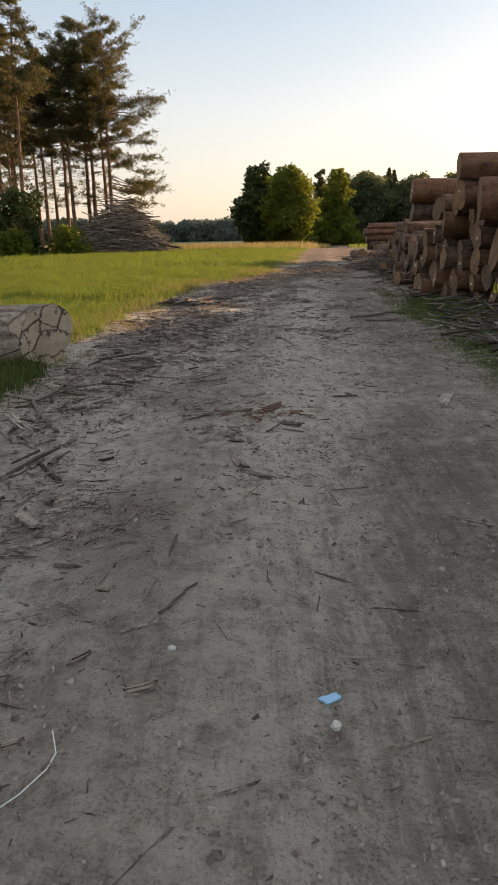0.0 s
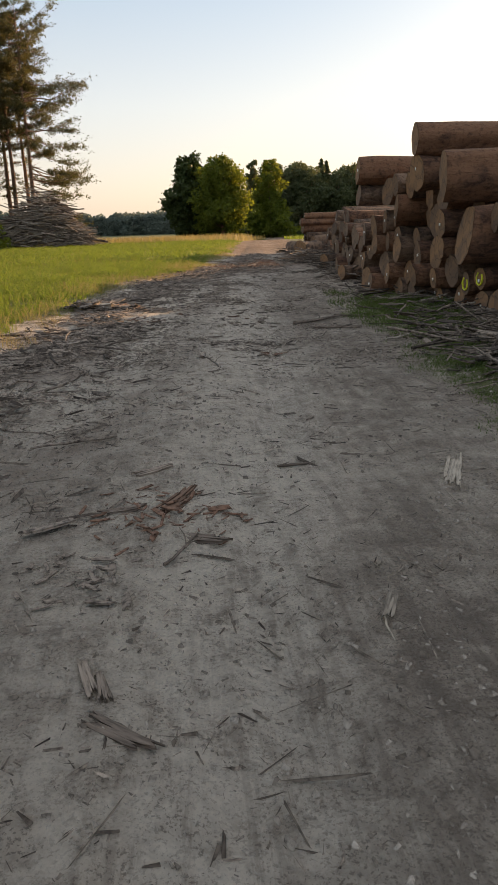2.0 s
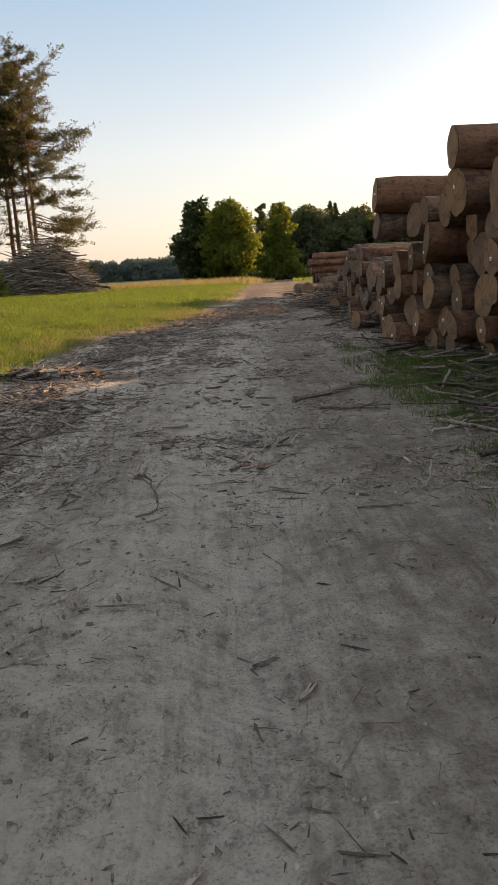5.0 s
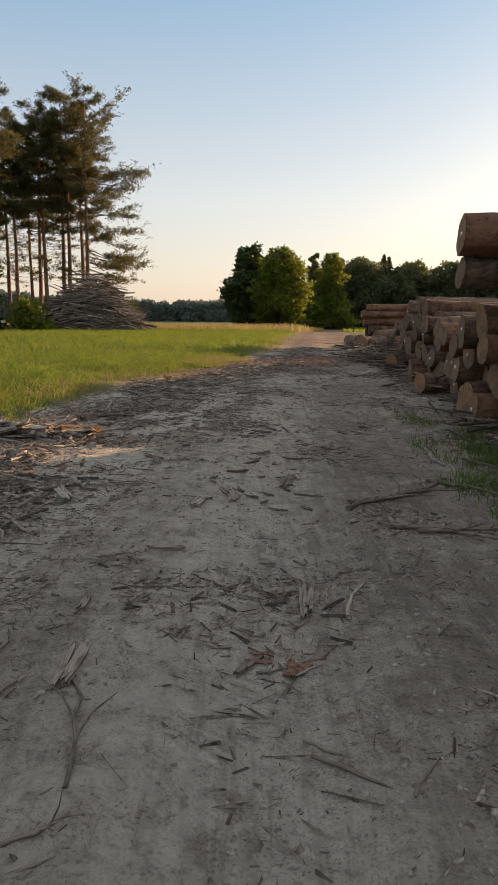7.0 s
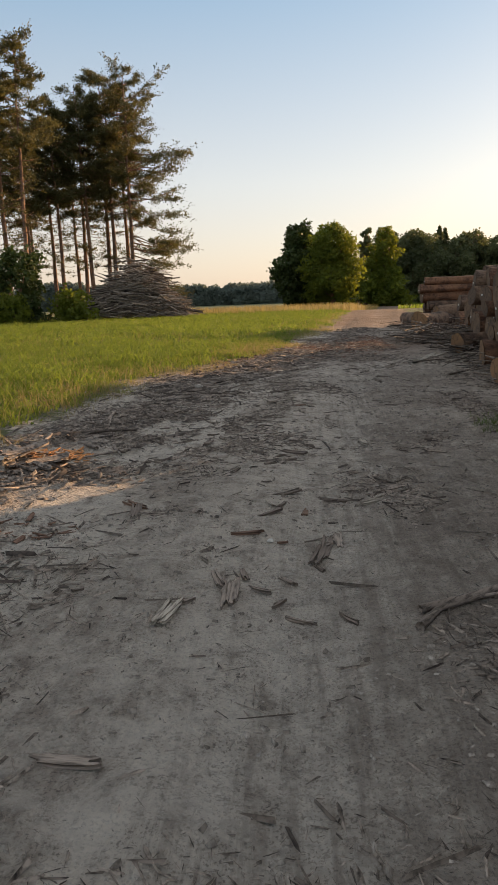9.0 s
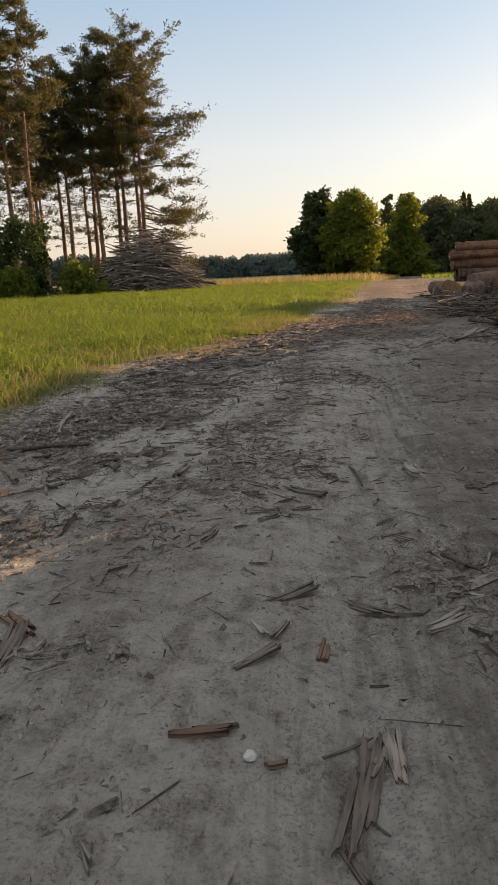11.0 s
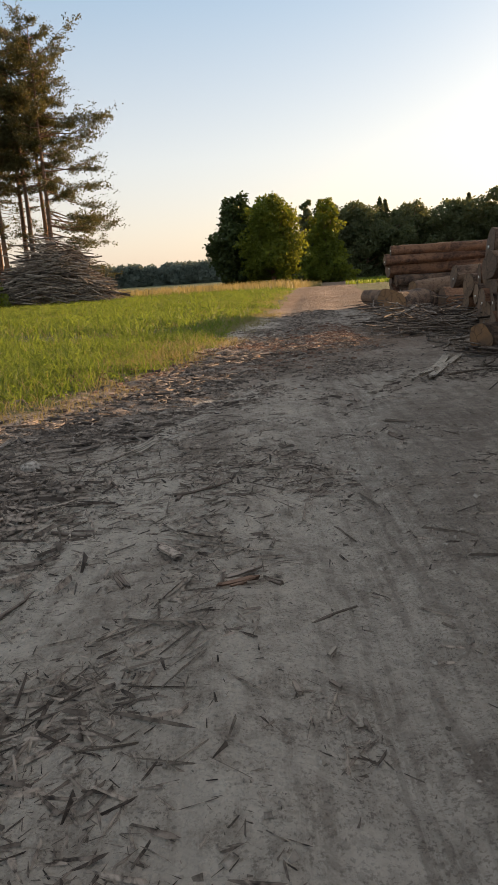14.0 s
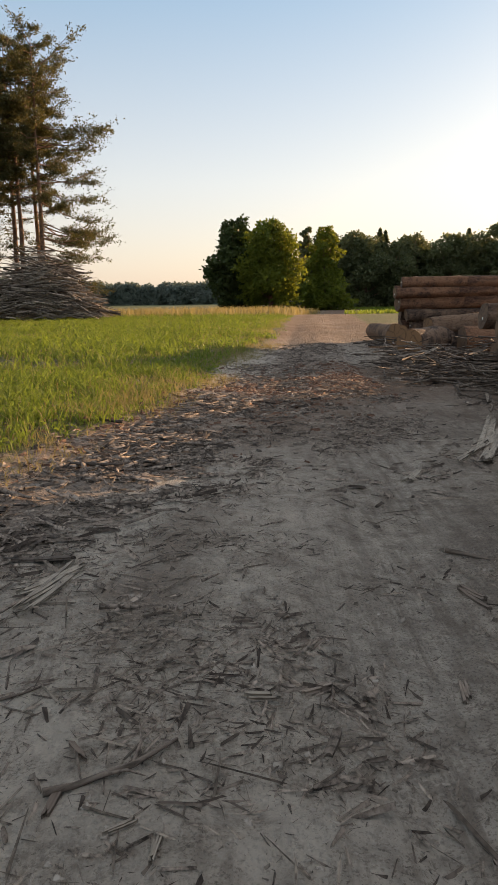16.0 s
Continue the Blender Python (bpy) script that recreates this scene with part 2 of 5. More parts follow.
DARK_PIECE = make_wood("grey_bark_piece", (0.15, 0.115, 0.092), (0.33, 0.265, 0.215), 1.0, True)
DARK_STICK = make_wood("dark_stick", (0.10, 0.078, 0.062), (0.24, 0.19, 0.155), 1.0, True)
RED_PIECE = make_wood("red_bark_piece", (0.14, 0.085, 0.06), (0.23, 0.14, 0.095), 1.0, True)
# Fresh chips, with the orange of a sun patch put into their colour.
ORANGE_SUN = make_wood("sunlit_wood_chips", (0.42, 0.17, 0.06), (0.62, 0.30, 0.12))
SLASH = make_wood("slash_wood", (0.05, 0.037, 0.03), (0.27, 0.215, 0.17))
BRUSH = make_wood("brushwood", (0.06, 0.045, 0.036), (0.52, 0.43, 0.34), 0.3)
BLADE = leafy("crop_leaves", (0.032, 0.066, 0.012), (0.145, 0.168, 0.034), (0.18, 0.235, 0.03), 0.42, 1.1)
STRAW = leafy("dry_grass", (0.17, 0.145, 0.06), (0.29, 0.24, 0.11), (0.28, 0.22, 0.08), 0.35, 0.3)
TURF = leafy("verge_grass", (0.04, 0.075, 0.018), (0.10, 0.13, 0.04), (0.12, 0.16, 0.03), 0.3, 0.6)
NEEDLES = leafy("pine_needles", (0.036, 0.048, 0.026), (0.10, 0.098, 0.045), (0.13, 0.11, 0.03), 0.3, 0.2)
LEAF_DARK = leafy("dark_leaves", (0.026, 0.042, 0.016), (0.06, 0.08, 0.025), (0.05, 0.07, 0.015), 0.2, 0.3)
LEAF_LIT = leafy("light_leaves", (0.055, 0.085, 0.014), (0.12, 0.145, 0.025), (0.20, 0.215, 0.022), 0.4, 0.3)
LEAF_WOODS = leafy("forest_leaves", (0.06, 0.08, 0.042), (0.12, 0.13, 0.065), (0.13, 0.14, 0.05), 0.35, 0.1)
# Distant air haze is put into this leaf colour: paler and bluer.
LEAF_HAZED = leafy("hazed_woods_leaves", (0.11, 0.145, 0.125), (0.17, 0.20, 0.165), (0.14, 0.16, 0.13), 0.4, 0.05)
YELLOW = make_plain("marking_paint", (0.62, 0.60, 0.03), (0.75, 0.72, 0.06), 0.5)
TAG = make_plain("plastic_tag", (0.75, 0.74, 0.70), (0.85, 0.84, 0.8), 0.35)
BLUE = make_plain("blue_plastic", (0.22, 0.42, 0.62), (0.34, 0.55, 0.72), 0.45)
STONE = make_plain("pale_stone", (0.42, 0.39, 0.34), (0.58, 0.54, 0.48), 0.85)
CRUMB = make_wood("soil_crumbs", (0.16, 0.13, 0.105), (0.40, 0.35, 0.30))
STRING = make_plain("white_string", (0.6, 0.58, 0.53), (0.72, 0.7, 0.65), 0.8)


# ---------------------------------------------------------------- shared helpers
def lattice(ix, iy, seed):
    h = (ix * 374761393 + iy * 668265263 + seed * 974634777) & 0xFFFFFFFF
    h = ((h ^ (h >> 13)) * 1274126177) & 0xFFFFFFFF
    return ((h ^ (h >> 16)) & 0xFFFF) / 65535.0


def rough_noise(x, y, scale, seed=0, octaves=3):
    """Smooth value noise between -1 and 1, for numbers or arrays."""
    x, y = np.asarray(x, float) * scale, np.asarray(y, float) * scale
    total, size, weight = 0.0, 1.0, 0.0
    for k in range(octaves):
        ix, iy = np.floor(x).astype(np.int64), np.floor(y).astype(np.int64)
        fx, fy = x - ix, y - iy
        fx, fy = fx * fx * (3 - 2 * fx), fy * fy * (3 - 2 * fy)
        a, b = lattice(ix, iy, seed + k), lattice(ix + 1, iy, seed + k)
        c, d = lattice(ix, iy + 1, seed + k), lattice(ix + 1, iy + 1, seed + k)
        total = total + size * ((a * (1 - fx) + b * fx) * (1 - fy) + (c * (1 - fx) + d * fx) * fy - 0.5) * 2
        weight += size
        x, y, size = x * 2.03, y * 2.03, size * 0.5
    return total / weight


def smooth(v, a, b):
    v = np.clip((np.asarray(v, float) - a) / (b - a), 0, 1)
    return v * v * (3 - 2 * v)


LEFT_EDGE_Y = [-20, 5, 8.4, 12.4, 17.5, 20, 23, 25.6, 31, 39, 45, 60, 80, 110, 140]
LEFT_EDGE_X = [-2.9, -2.75, -2.35, -2.1, -1.7, -1.4, -1.2, -0.1, 1.3, 2.6, 3.4, 5.0, 7.2, 11.5, 20.0]
RIGHT_EDGE_Y = [-20, 5, 13, 20, 30, 36, 45, 60, 80, 110, 140]
RIGHT_EDGE_X = [2.2, 2.3, 3.6, 4.6, 5.4, 5.8, 6.3, 7.9, 10.4, 15.2, 24.0]


def left_edge(y):
    return np.interp(y, LEFT_EDGE_Y, LEFT_EDGE_X)


def right_edge(y):
    return np.interp(y, RIGHT_EDGE_Y, RIGHT_EDGE_X)


def ground_height(x, y):
    """The lie of the land: two shallow ruts, a low crown between, a slight rise at the verges."""
    x, y = np.asarray(x, float), np.asarray(y, float)
    near = 1 - smooth(np.hypot(x - 1, y - 18), 40, 70)
    middle = (left_edge(y) * 0.55 + right_edge(y) * 0.45)
    u = x - middle + 0.25 * rough_noise(0 * x, y, 0.12, 5)
    ruts = -0.045 * np.exp(-((u - 0.95) / 0.32) ** 2) - 0.035 * np.exp(-((u + 0.95) / 0.36) ** 2)
    crown = 0.03 * np.exp(-(u / 0.5) ** 2)
    rise = 0.05 * smooth(left_edge(y) - x, -0.3, 0.8) + 0.07 * smooth(x - right_edge(y), -0.2, 1.5)
    lumps = 0.035 * rough_noise(x, y, 0.8, 1) + 0.024 * rough_noise(x, y, 3.1, 2) + 0.020 * rough_noise(x, y, 6.5, 3, 3) * (0.4 + 0.9 * smooth(rough_noise(x, y, 0.7, 6), -0.3, 0.4))
    far = -0.9 * smooth(y, 75, 125)
    return near * (ruts + crown + rise + lumps) + far


def gh(x, y):
    return float(ground_height(x, y))


def mesh_from(name, verts, faces, material, smooth_shade=False):
    """A mesh from arrays: verts (n, 3), and faces (m, 3 or 4)."""
    mesh = bpy.data.meshes.new(name)
    verts, faces = np.asarray(verts, np.float32), np.asarray(faces, np.int32)
    k = faces.shape[1]
    mesh.vertices.add(len(verts))
    mesh.vertices.foreach_set("co", verts.ravel())
    mesh.loops.add(faces.size)
    mesh.loops.foreach_set("vertex_index", faces.ravel())
    mesh.polygons.add(len(faces))
    mesh.polygons.foreach_set("loop_start", np.arange(len(faces), dtype=np.int32) * k)
    mesh.update(calc_edges=True)
    if smooth_shade:
        mesh.polygons.foreach_set("use_smooth", np.ones(len(faces), bool))
    mesh.materials.append(material)
    mesh.validate()
    return mesh


def part(name, mesh, parent, label=""):
    ob = new(name, mesh)
    ob.parent = parent
    return tagged(ob, label) if label else ob


def holder(name, m, label, category, group="", kind=""):
    ob = new(name)
    ob.empty_display_size = 0.2
    ob.matrix_basis = m
    return tagged(ob, label, category, group, kind)


def tube(points, radii, sides=6, seed=0, lumpy=0.0):
    """Arrays of a tapering, bent stick along points."""
    rng = np.random.default_rng(seed)
    points = np.asarray(points, float)
    verts, faces = [], []
    for i, (p, r) in enumerate(zip(points, radii)):
        d = points[min(i + 1, len(points) - 1)] - points[max(i - 1, 0)]
        d /= np.linalg.norm(d) + 1e-9
        a = np.cross(d, (0.31, 0.2, 0.93) if abs(d[2]) < 0.9 else (1, 0, 0))
        a /= np.linalg.norm(a)
        b = np.cross(d, a)
        for k in range(sides):
            t = 2 * math.pi * k / sides
            rr = r * (1 + lumpy * rng.uniform(-1, 1))
            verts.append(p + rr * (math.cos(t) * a + math.sin(t) * b))
    n = len(points)
    for i in range(n - 1):
        for k in range(sides):
            j = (k + 1) % sides
            faces.append((i * sides + k, i * sides + j, (i + 1) * sides + j, (i + 1) * sides + k))
    for base in (0, (n - 1) * sides):
        for k in range(1, sides - 2, 2):
            faces.append((base, base + k, base + k + 1, base + k + 2))
        if sides % 2:
            faces.append((base, base + sides - 2, base + sides - 1, base + sides - 1))
    return np.array(verts), np.array(faces)


def joined(pieces):
    verts, faces, at = [], [], 0
    for v, f in pieces:
        verts.append(v)
        faces.append(np.asarray(f) + at)
        at += len(v)
    return np.concatenate(verts), np.concatenate(faces)


def turn_z(v, angle, move=(0, 0, 0)):
    c, s = math.cos(angle), math.sin(angle)
    v = np.asarray(v, float)
    return np.stack([v[:, 0] * c - v[:, 1] * s, v[:, 0] * s + v[:, 1] * c, v[:, 2]], 1) + np.asarray(move)


# ---------------------------------------------------------------- ground
def spaced(stops):
    """Lines of a grid: (start, end, step) runs one after the other."""
    out = []
    for a, b, step in stops:
        out += list(np.linspace(a, b, max(1, int(round((b - a) / step))), endpoint=False))
    out.append(stops[-1][1])
    return np.array(out)


gx = spaced([(-3000, -400, 650), (-400, -80, 80), (-80, -20, 6), (-20, -4, 0.5), (-4, 5.5, 0.055), (5.5, 12, 0.5), (12, 80, 6), (80, 400, 80), (400, 3000, 650)])
gy = spaced([(-400, -20, 60), (-20, 0.6, 1.2), (0.6, 13, 0.05), (13, 26, 0.07), (26, 40, 0.18), (40, 60, 0.8), (60, 120, 5), (120, 500, 60), (500, 4000, 700)])
GX, GY = np.meshgrid(gx, gy)
GZ = ground_height(GX, GY)
idx = np.arange(GX.size).reshape(GX.shape)
quads = np.stack([idx[:-1, :-1], idx[:-1, 1:], idx[1:, 1:], idx[1:, :-1]], -1).reshape(-1, 4)
ground_mesh = mesh_from("ground", np.stack([GX, GY, GZ], -1).reshape(-1, 3), quads, GROUND, True)


def grass_cover(x, y):
    """How far the ground is overgrown: the field left of the track, patches on its right verge."""
    wob = 0.35 * rough_noise(x, y, 0.7, 11) + 0.18 * rough_noise(x, y, 2.5, 12)
    field = smooth(left_edge(y) - x + wob, -0.15, 0.75)
    strip = np.exp(-((x - right_edge(y) - 0.25 + 0.3 * rough_noise(x, y, 0.3, 14)) / 0.5) ** 2) * smooth(rough_noise(x, y, 0.8, 13), -0.5, 0.15) * (1 - smooth(y, 15, 19))
    patch = np.exp(-(((x - 4.0) / 0.9) ** 2 + ((y - 15.0) / 3.2) ** 2)) * smooth(rough_noise(x, y, 1.2, 16), -0.6, 0.2)
    verge = np.clip(0.95 * strip + 0.65 * patch, 0, 0.8)
    beyond = smooth(x - right_edge(y) - 0.6, 0.0, 1.0) * smooth(y, 50, 60)
    return np.clip(np.maximum(np.maximum(field, verge), beyond), 0, 1)


def duff_cover(x, y):
    """Where bark and broken twigs are trodden into the soil."""
    mid = (left_edge(y) * 0.55 + right_edge(y) * 0.45)
    strip = np.exp(-((x - mid + 0.35) / 0.45) ** 2) * 0.6
    edge = np.exp(-((x - left_edge(y) - 0.75) / 0.85) ** 2) * 0.85
    right = smooth(x - right_edge(y), -0.7, 0.5) * smooth(y, 1, 6)
    later = 0.1 * smooth(y, 12, 17) + 0.6 * smooth(y, 32, 50)
    return np.clip((strip + edge + right + later) * (0.6 + 0.75 * rough_noise(x, y, 0.9, 21)), 0, 1)


def rut_cover(x, y):
    """The two wheel tracks, where tyre lugs have printed the dust."""
    u = x - (left_edge(y) * 0.55 + right_edge(y) * 0.45) + 0.25 * rough_noise(0 * x, y, 0.12, 5)
    return np.maximum(np.exp(-((u - 0.95) / 0.4) ** 4), np.exp(-((u + 0.95) / 0.4) ** 4))


def mulch_sun_cover(x, y):
    """Red bark mulched over the track beyond the low stack and on to the bend; the belt also paints in sunlight."""
    belt = np.exp(-((y - x - 27.2 + 1.2 * rough_noise(x, y, 0.4, 52)) / 2.6) ** 2)
    return np.clip(0.95 * belt + 0.9 * smooth(y, 38, 50), 0, 1) * (0.6 + 0.4 * smooth(rough_noise(x, y, 0.8, 51), -0.5, 0.3))


def dark_cover(x, y):
    """Dark crumbly soil in the strips between the wheel tracks; also darker towards the logs and past y 36."""
    side = smooth(x - 0.35 * np.asarray(y, float) ** 0.55 + 0.55 * (1 - smooth(y, 2, 7)) + 0.5 * rough_noise(x, y, 0.5, 53), -0.7, 0.9)
    strip = (0.6 - 0.25 * smooth(y, 10, 16)) * np.exp(-((x - (left_edge(y) * 0.55 + right_edge(y) * 0.45) + 0.1) / 0.4) ** 2)
    return np.clip(np.maximum(np.maximum(side, strip), smooth(y, 36, 44)) * (0.8 + 0.4 * rough_noise(x, y, 0.9, 54)), 0, 1)


for attr, values in (("grass", grass_cover(GX, GY)), ("duff", duff_cover(GX, GY)), ("rut", rut_cover(GX, GY)),
                     ("mulch", mulch_sun_cover(GX, GY)), ("soil", dark_cover(GX, np.maximum(GY, 0.0)))):
    ground_mesh.attributes.new(attr, "FLOAT", "POINT").data.foreach_set("value", values.ravel().astype(np.float32))
ground = tagged(new("ground", ground_mesh), "dusty rutted dirt track between field grass and trodden bark", "ground", kind="structure")


# ---------------------------------------------------------------- logs
def log_shell(length, r0, r1, seed, sides=24, rings=13):
    """Arrays of a log's bark along +x from 0: uneven round section, swellings, knots; its two end outlines."""
    rng = np.random.default_rng(seed)
    ph = rng.uniform(0, 6.28, 5)
    amp = rng.uniform(0.008, 0.034, 5)
    bow = rng.uniform(-0.03, 0.03, 2)
    verts = []
    knots = [(rng.uniform(0.16, 0.84), rng.uniform(0, 6.28), rng.uniform(0.05, 0.12)) for _ in range(8)]
    for i in range(rings):
        s = i / (rings - 1)
        r = r0 + (r1 - r0) * s
        for k in range(sides):
            t = 2 * math.pi * k / sides
            f = 1 + sum(a * math.sin((j + 2) * t + p + 1.3 * s) for j, (a, p) in enumerate(zip(amp, ph)))
            for ks, kt, ka in knots:
                d = math.cos(t - kt)
                if d > 0.75 and abs(s - ks) < 0.09:
                    f += ka * (d - 0.75) / 0.25 * (1 - abs(s - ks) / 0.09)
            f += rng.uniform(-0.028, 0.028) + 0.03 * math.sin(9 * s + ph[0]) * math.sin(2 * t + ph[1])
            if i in (0, rings - 1):
                f *= 0.975
            b = math.sin(math.pi * s)
            verts.append((s * length, r * f * math.cos(t) + bow[0] * b, r * f * math.sin(t) + bow[1] * b))
    verts = np.array(verts)
    faces = [(i * sides + k, i * sides + (k + 1) % sides, (i + 1) * sides + (k + 1) % sides, (i + 1) * sides + k)
             for i in range(rings - 1) for k in range(sides)]
    return verts, np.array(faces), sides, rings


def log_end(ring, outward, seed):
    """Arrays of one sawn face inside a ring of the shell, slightly dished, with a thin lip."""
    rng = np.random.default_rng(seed)
    n = len(ring)
    c = ring.mean(0)
    tilt = rng.uniform(-0.05, 0.05, 2)
    verts = [c + (0.004 * outward, 0, 0)]
    for s in (0.55, 0.995):
        for p in ring:
            q = c + (p - c) * s
            verts.append(q + (outward * (0.004 + rng.uniform(-0.002, 0.002)) + (q - c) @ (0, *tilt) * 0.3, 0, 0))
    faces = []
    for k in range(n):
        j = (k + 1) % n
        a = (0, 1 + k, 1 + j, 1 + j)
        faces.append((1 + k, 1 + n + k, 1 + n + j, 1 + j))
        faces.append(a)
    tris = []
    for f in faces:
        tris.append((f[0], f[1], f[2]))
        if f[2] != f[3]:
            tris.append((f[0], f[2], f[3]))
    return np.array(verts), np.array(tris)


LOG_BANK = []
for i in range(10):
    v, f, sides, rings = log_shell(1.0, 1.0, [0.97, 0.9, 0.94, 0.88, 0.99][i % 5], 100 + i)
    LOG_BANK.append((v, f, sides, rings))


def make_log(m, length, r, seed, bark, label, group, tag=True, cut=None, slant=0.0):
    """A felled log: bark and two sawn faces, with a small numbered tag on the face towards the track."""
    rng = np.random.default_rng(seed)
    v, f, sides, rings = LOG_BANK[seed % len(LOG_BANK)]
    v = v * (length, r, r)
    v = v @ np.array(Matrix.Rotation(rng.uniform(0, 6.28), 3, "X")).T
    near_end, far_end = v[:, 0] < 0.2 * length, v[:, 0] > 0.8 * length
    lean = rng.uniform(-0.16, 0.16, 4)
    v[near_end, 0] += v[near_end, 1:] @ lean[:2] * (1 - v[near_end, 0] / (0.2 * length))
    v[far_end, 0] += v[far_end, 1:] @ lean[2:] * (v[far_end, 0] / length - 0.8) * 5
    v[far_end, 0] += v[far_end, 1] * slant * (v[far_end, 0] / length - 0.8) * 5
    if seed % 3 == 0:
        v[:, 1:] *= (1 + 0.16 * np.clip(1 - v[:, :1] / 0.9, 0, 1) ** 2)
    log = holder("log", m, label, "log", group)
    part("bark", mesh_from("bark", v, f, bark, True), log)
    a, b = log_end(v[:sides], -1, seed), log_end(v[-sides:], 1, seed + 1)
    face_a = part("cut_face", mesh_from("cut_face", *a, cut or CUT), log, "sawn end grain")
    part("cut_face", mesh_from("cut_face", *b, cut or CUT), log, "sawn end grain")
    if tag:
        y, z = rng.uniform(-0.25, 0.25, 2) * r
        s = 0.017
        box = np.array([(x, y + p, z + q) for x in (-0.022, -0.004) for p, q in ((-s, -s * 1.4), (s, -s * 1.4), (s, s * 1.4), (-s, s * 1.4))])
        quad = np.array([(3, 2, 1, 0), (4, 5, 6, 7), (0, 1, 5, 4), (1, 2, 6, 5), (2, 3, 7, 6), (3, 0, 4, 7)])
        part("tag", mesh_from("tag", box, quad, TAG), face_a, "small pale plastic tag")
    return log


def paint_ring(log, r, seed):
    """A sprayed open ring on the face towards the track."""
    pts = [(-0.012, r * math.cos(t), r * math.sin(t)) for t in np.linspace(2.4, 7.4, 16)]
    part("paint_mark", mesh_from("paint_mark", *tube(pts, [0.017] * 16, 5, seed, 0.25), YELLOW), next(o for o in log.children if o.name.startswith("cut_face")), "yellow sprayed ring")


def free_height(placed, y, r):
    """The lowest height at which a log of radius r finds room at y among those already laid."""
    walls = []
    for py, pz, pr in placed:
        reach, d = (r + pr) * 0.97, abs(y - py)
        if d < reach:
            h = math.sqrt(reach * reach - d * d)
            walls.append((pz - h, pz + h))
    z = r
    for low, high in sorted(walls):
        if low < z < high:
            z = high
    return z


def stack(y0, y1, top, face, seed, rmin, rmax, length, group, label, first=(), cut=None):
    """Logs laid across the pile: the given ones, then more in the lowest room left, up to the height top(y)."""
    rng = np.random.default_rng(seed)
    placed, made = [], []

    def lay(y, z, r, x=None, yaw=None, bark=None):
        placed.append((y, z, r))
        x = face(y, z) + rng.uniform(-0.3, 0.34) if x is None else x
        yaw = rng.uniform(-5.0, 5.0) if yaw is None else yaw
        bark = bark or (BARK_RED if rng.random() < 0.6 else BARK_GREY)
        made.append(make_log(pose(x, y, z, 0, rng.uniform(-0.8, 0.8), yaw), length * rng.uniform(0.92, 1.08), r,
                             seed * 100 + len(made), bark, label, group, rng.random() < 0.45, cut))

    for row in first:
        lay(*row)
    spots = np.arange(y0, y1, 0.03)
    for _ in range(220):
        r = rmin + (rmax - rmin) * rng.random() ** 1.3
        best = None
        for y in spots:
            if y - r < y0 or y + r > y1:
                continue
            z = free_height(placed, y, r)
            if z + r <= top(y) + rng.uniform(-0.1, 0.1) and (best is None or z < best[0]):
                best = (z, y)
        if best is None:
            break
        lay(best[1], best[0], r)
    return made


def near_face(y, z):
    base = float(np.interp(y, [12.0, 13.4, 16.0, 17.6, 18.4, 22.0, 31.0], [5.2, 5.15, 4.75, 4.5, 4.75, 5.3, 6.6]))
    return base - 0.08 * z


def near_top(y):
    return float(np.interp(y, [12.0, 12.5, 13.4, 13.6, 14.4, 14.6, 16.6, 16.8, 17.7, 17.9, 19.0, 20.6], [1.5, 1.9, 1.8, 2.5, 2.5, 2.6, 2.6, 2.2, 2.0, 1.65, 1.4, 1.25]))


def mid_top(y):
    return float(np.interp(y, [20.6, 22.0, 23.5, 25.0, 27.0, 28.5, 29.5, 31.0], [1.2, 1.3, 1.5, 1.75, 2.05, 2.25, 2.25, 2.0]))


# the big logs that can be told apart: y, z, radius, x of the end, turn, bark
NEAR_LOGS = [(13.55, 0.50, 0.16, 4.85, 0, BARK_RED), (13.22, 0.60, 0.18, 4.95, 2, BARK_RED), (13.35, 1.27, 0.46, 4.7, -3, BARK_RED),
             (12.35, 1.58, 0.26, 5.1, 2, BARK_RED), (13.75, 2.19, 0.40, 4.45, -4, BARK_RED), (15.0, 2.88, 0.28, 4.37, -2, BARK_RED),
             (15.0, 2.33, 0.27, 4.43, 1, BARK_RED), (17.4, 2.54, 0.27, 3.95, -2, BARK_RED), (17.5, 2.06, 0.21, 4.0, 1, BARK_GREY),
             (16.85, 2.10, 0.24, 4.45, 2, BARK_RED), (16.25, 1.78, 0.25, 4.45, 0, BARK_RED), (16.3, 0.98, 0.245, 4.5, 3, BARK_GREY),
             (15.25, 1.52, 0.27, 4.9, -1, BARK_RED), (15.0, 0.95, 0.31, 4.85, 2, BARK_RED), (16.6, 0.50, 0.21, 4.4, 0, BARK_RED)]
near_logs = stack(12.0, 20.6, near_top, near_face, 3, 0.17, 0.28, 4.6, "logs of the tall stack", "felled spruce log with reddish flaking bark in a stack", NEAR_LOGS)
mid_logs = stack(20.7, 30.1, mid_top, near_face, 5, 0.16, 0.30, 4.4, "logs of the low stack", "felled log with rough brown bark in a low stack", cut=CUT_SHADED)
far_logs = stack(41.3, 45.8, lambda y: 2.15, lambda y, z: 6.95 + 0.42 * (y - 41.5), 9, 0.17, 0.24, 5.0, "logs of the far stack", "long grey-brown log in a stack behind the gap", cut=CUT_SHADED)
gap_logs = stack(30.3, 33.0, lambda y: 1.35, lambda y, z: 6.55, 15, 0.17, 0.27, 3.6, "logs of the low stack", "felled log with rough brown bark beside the low stack", cut=CUT_SHADED)
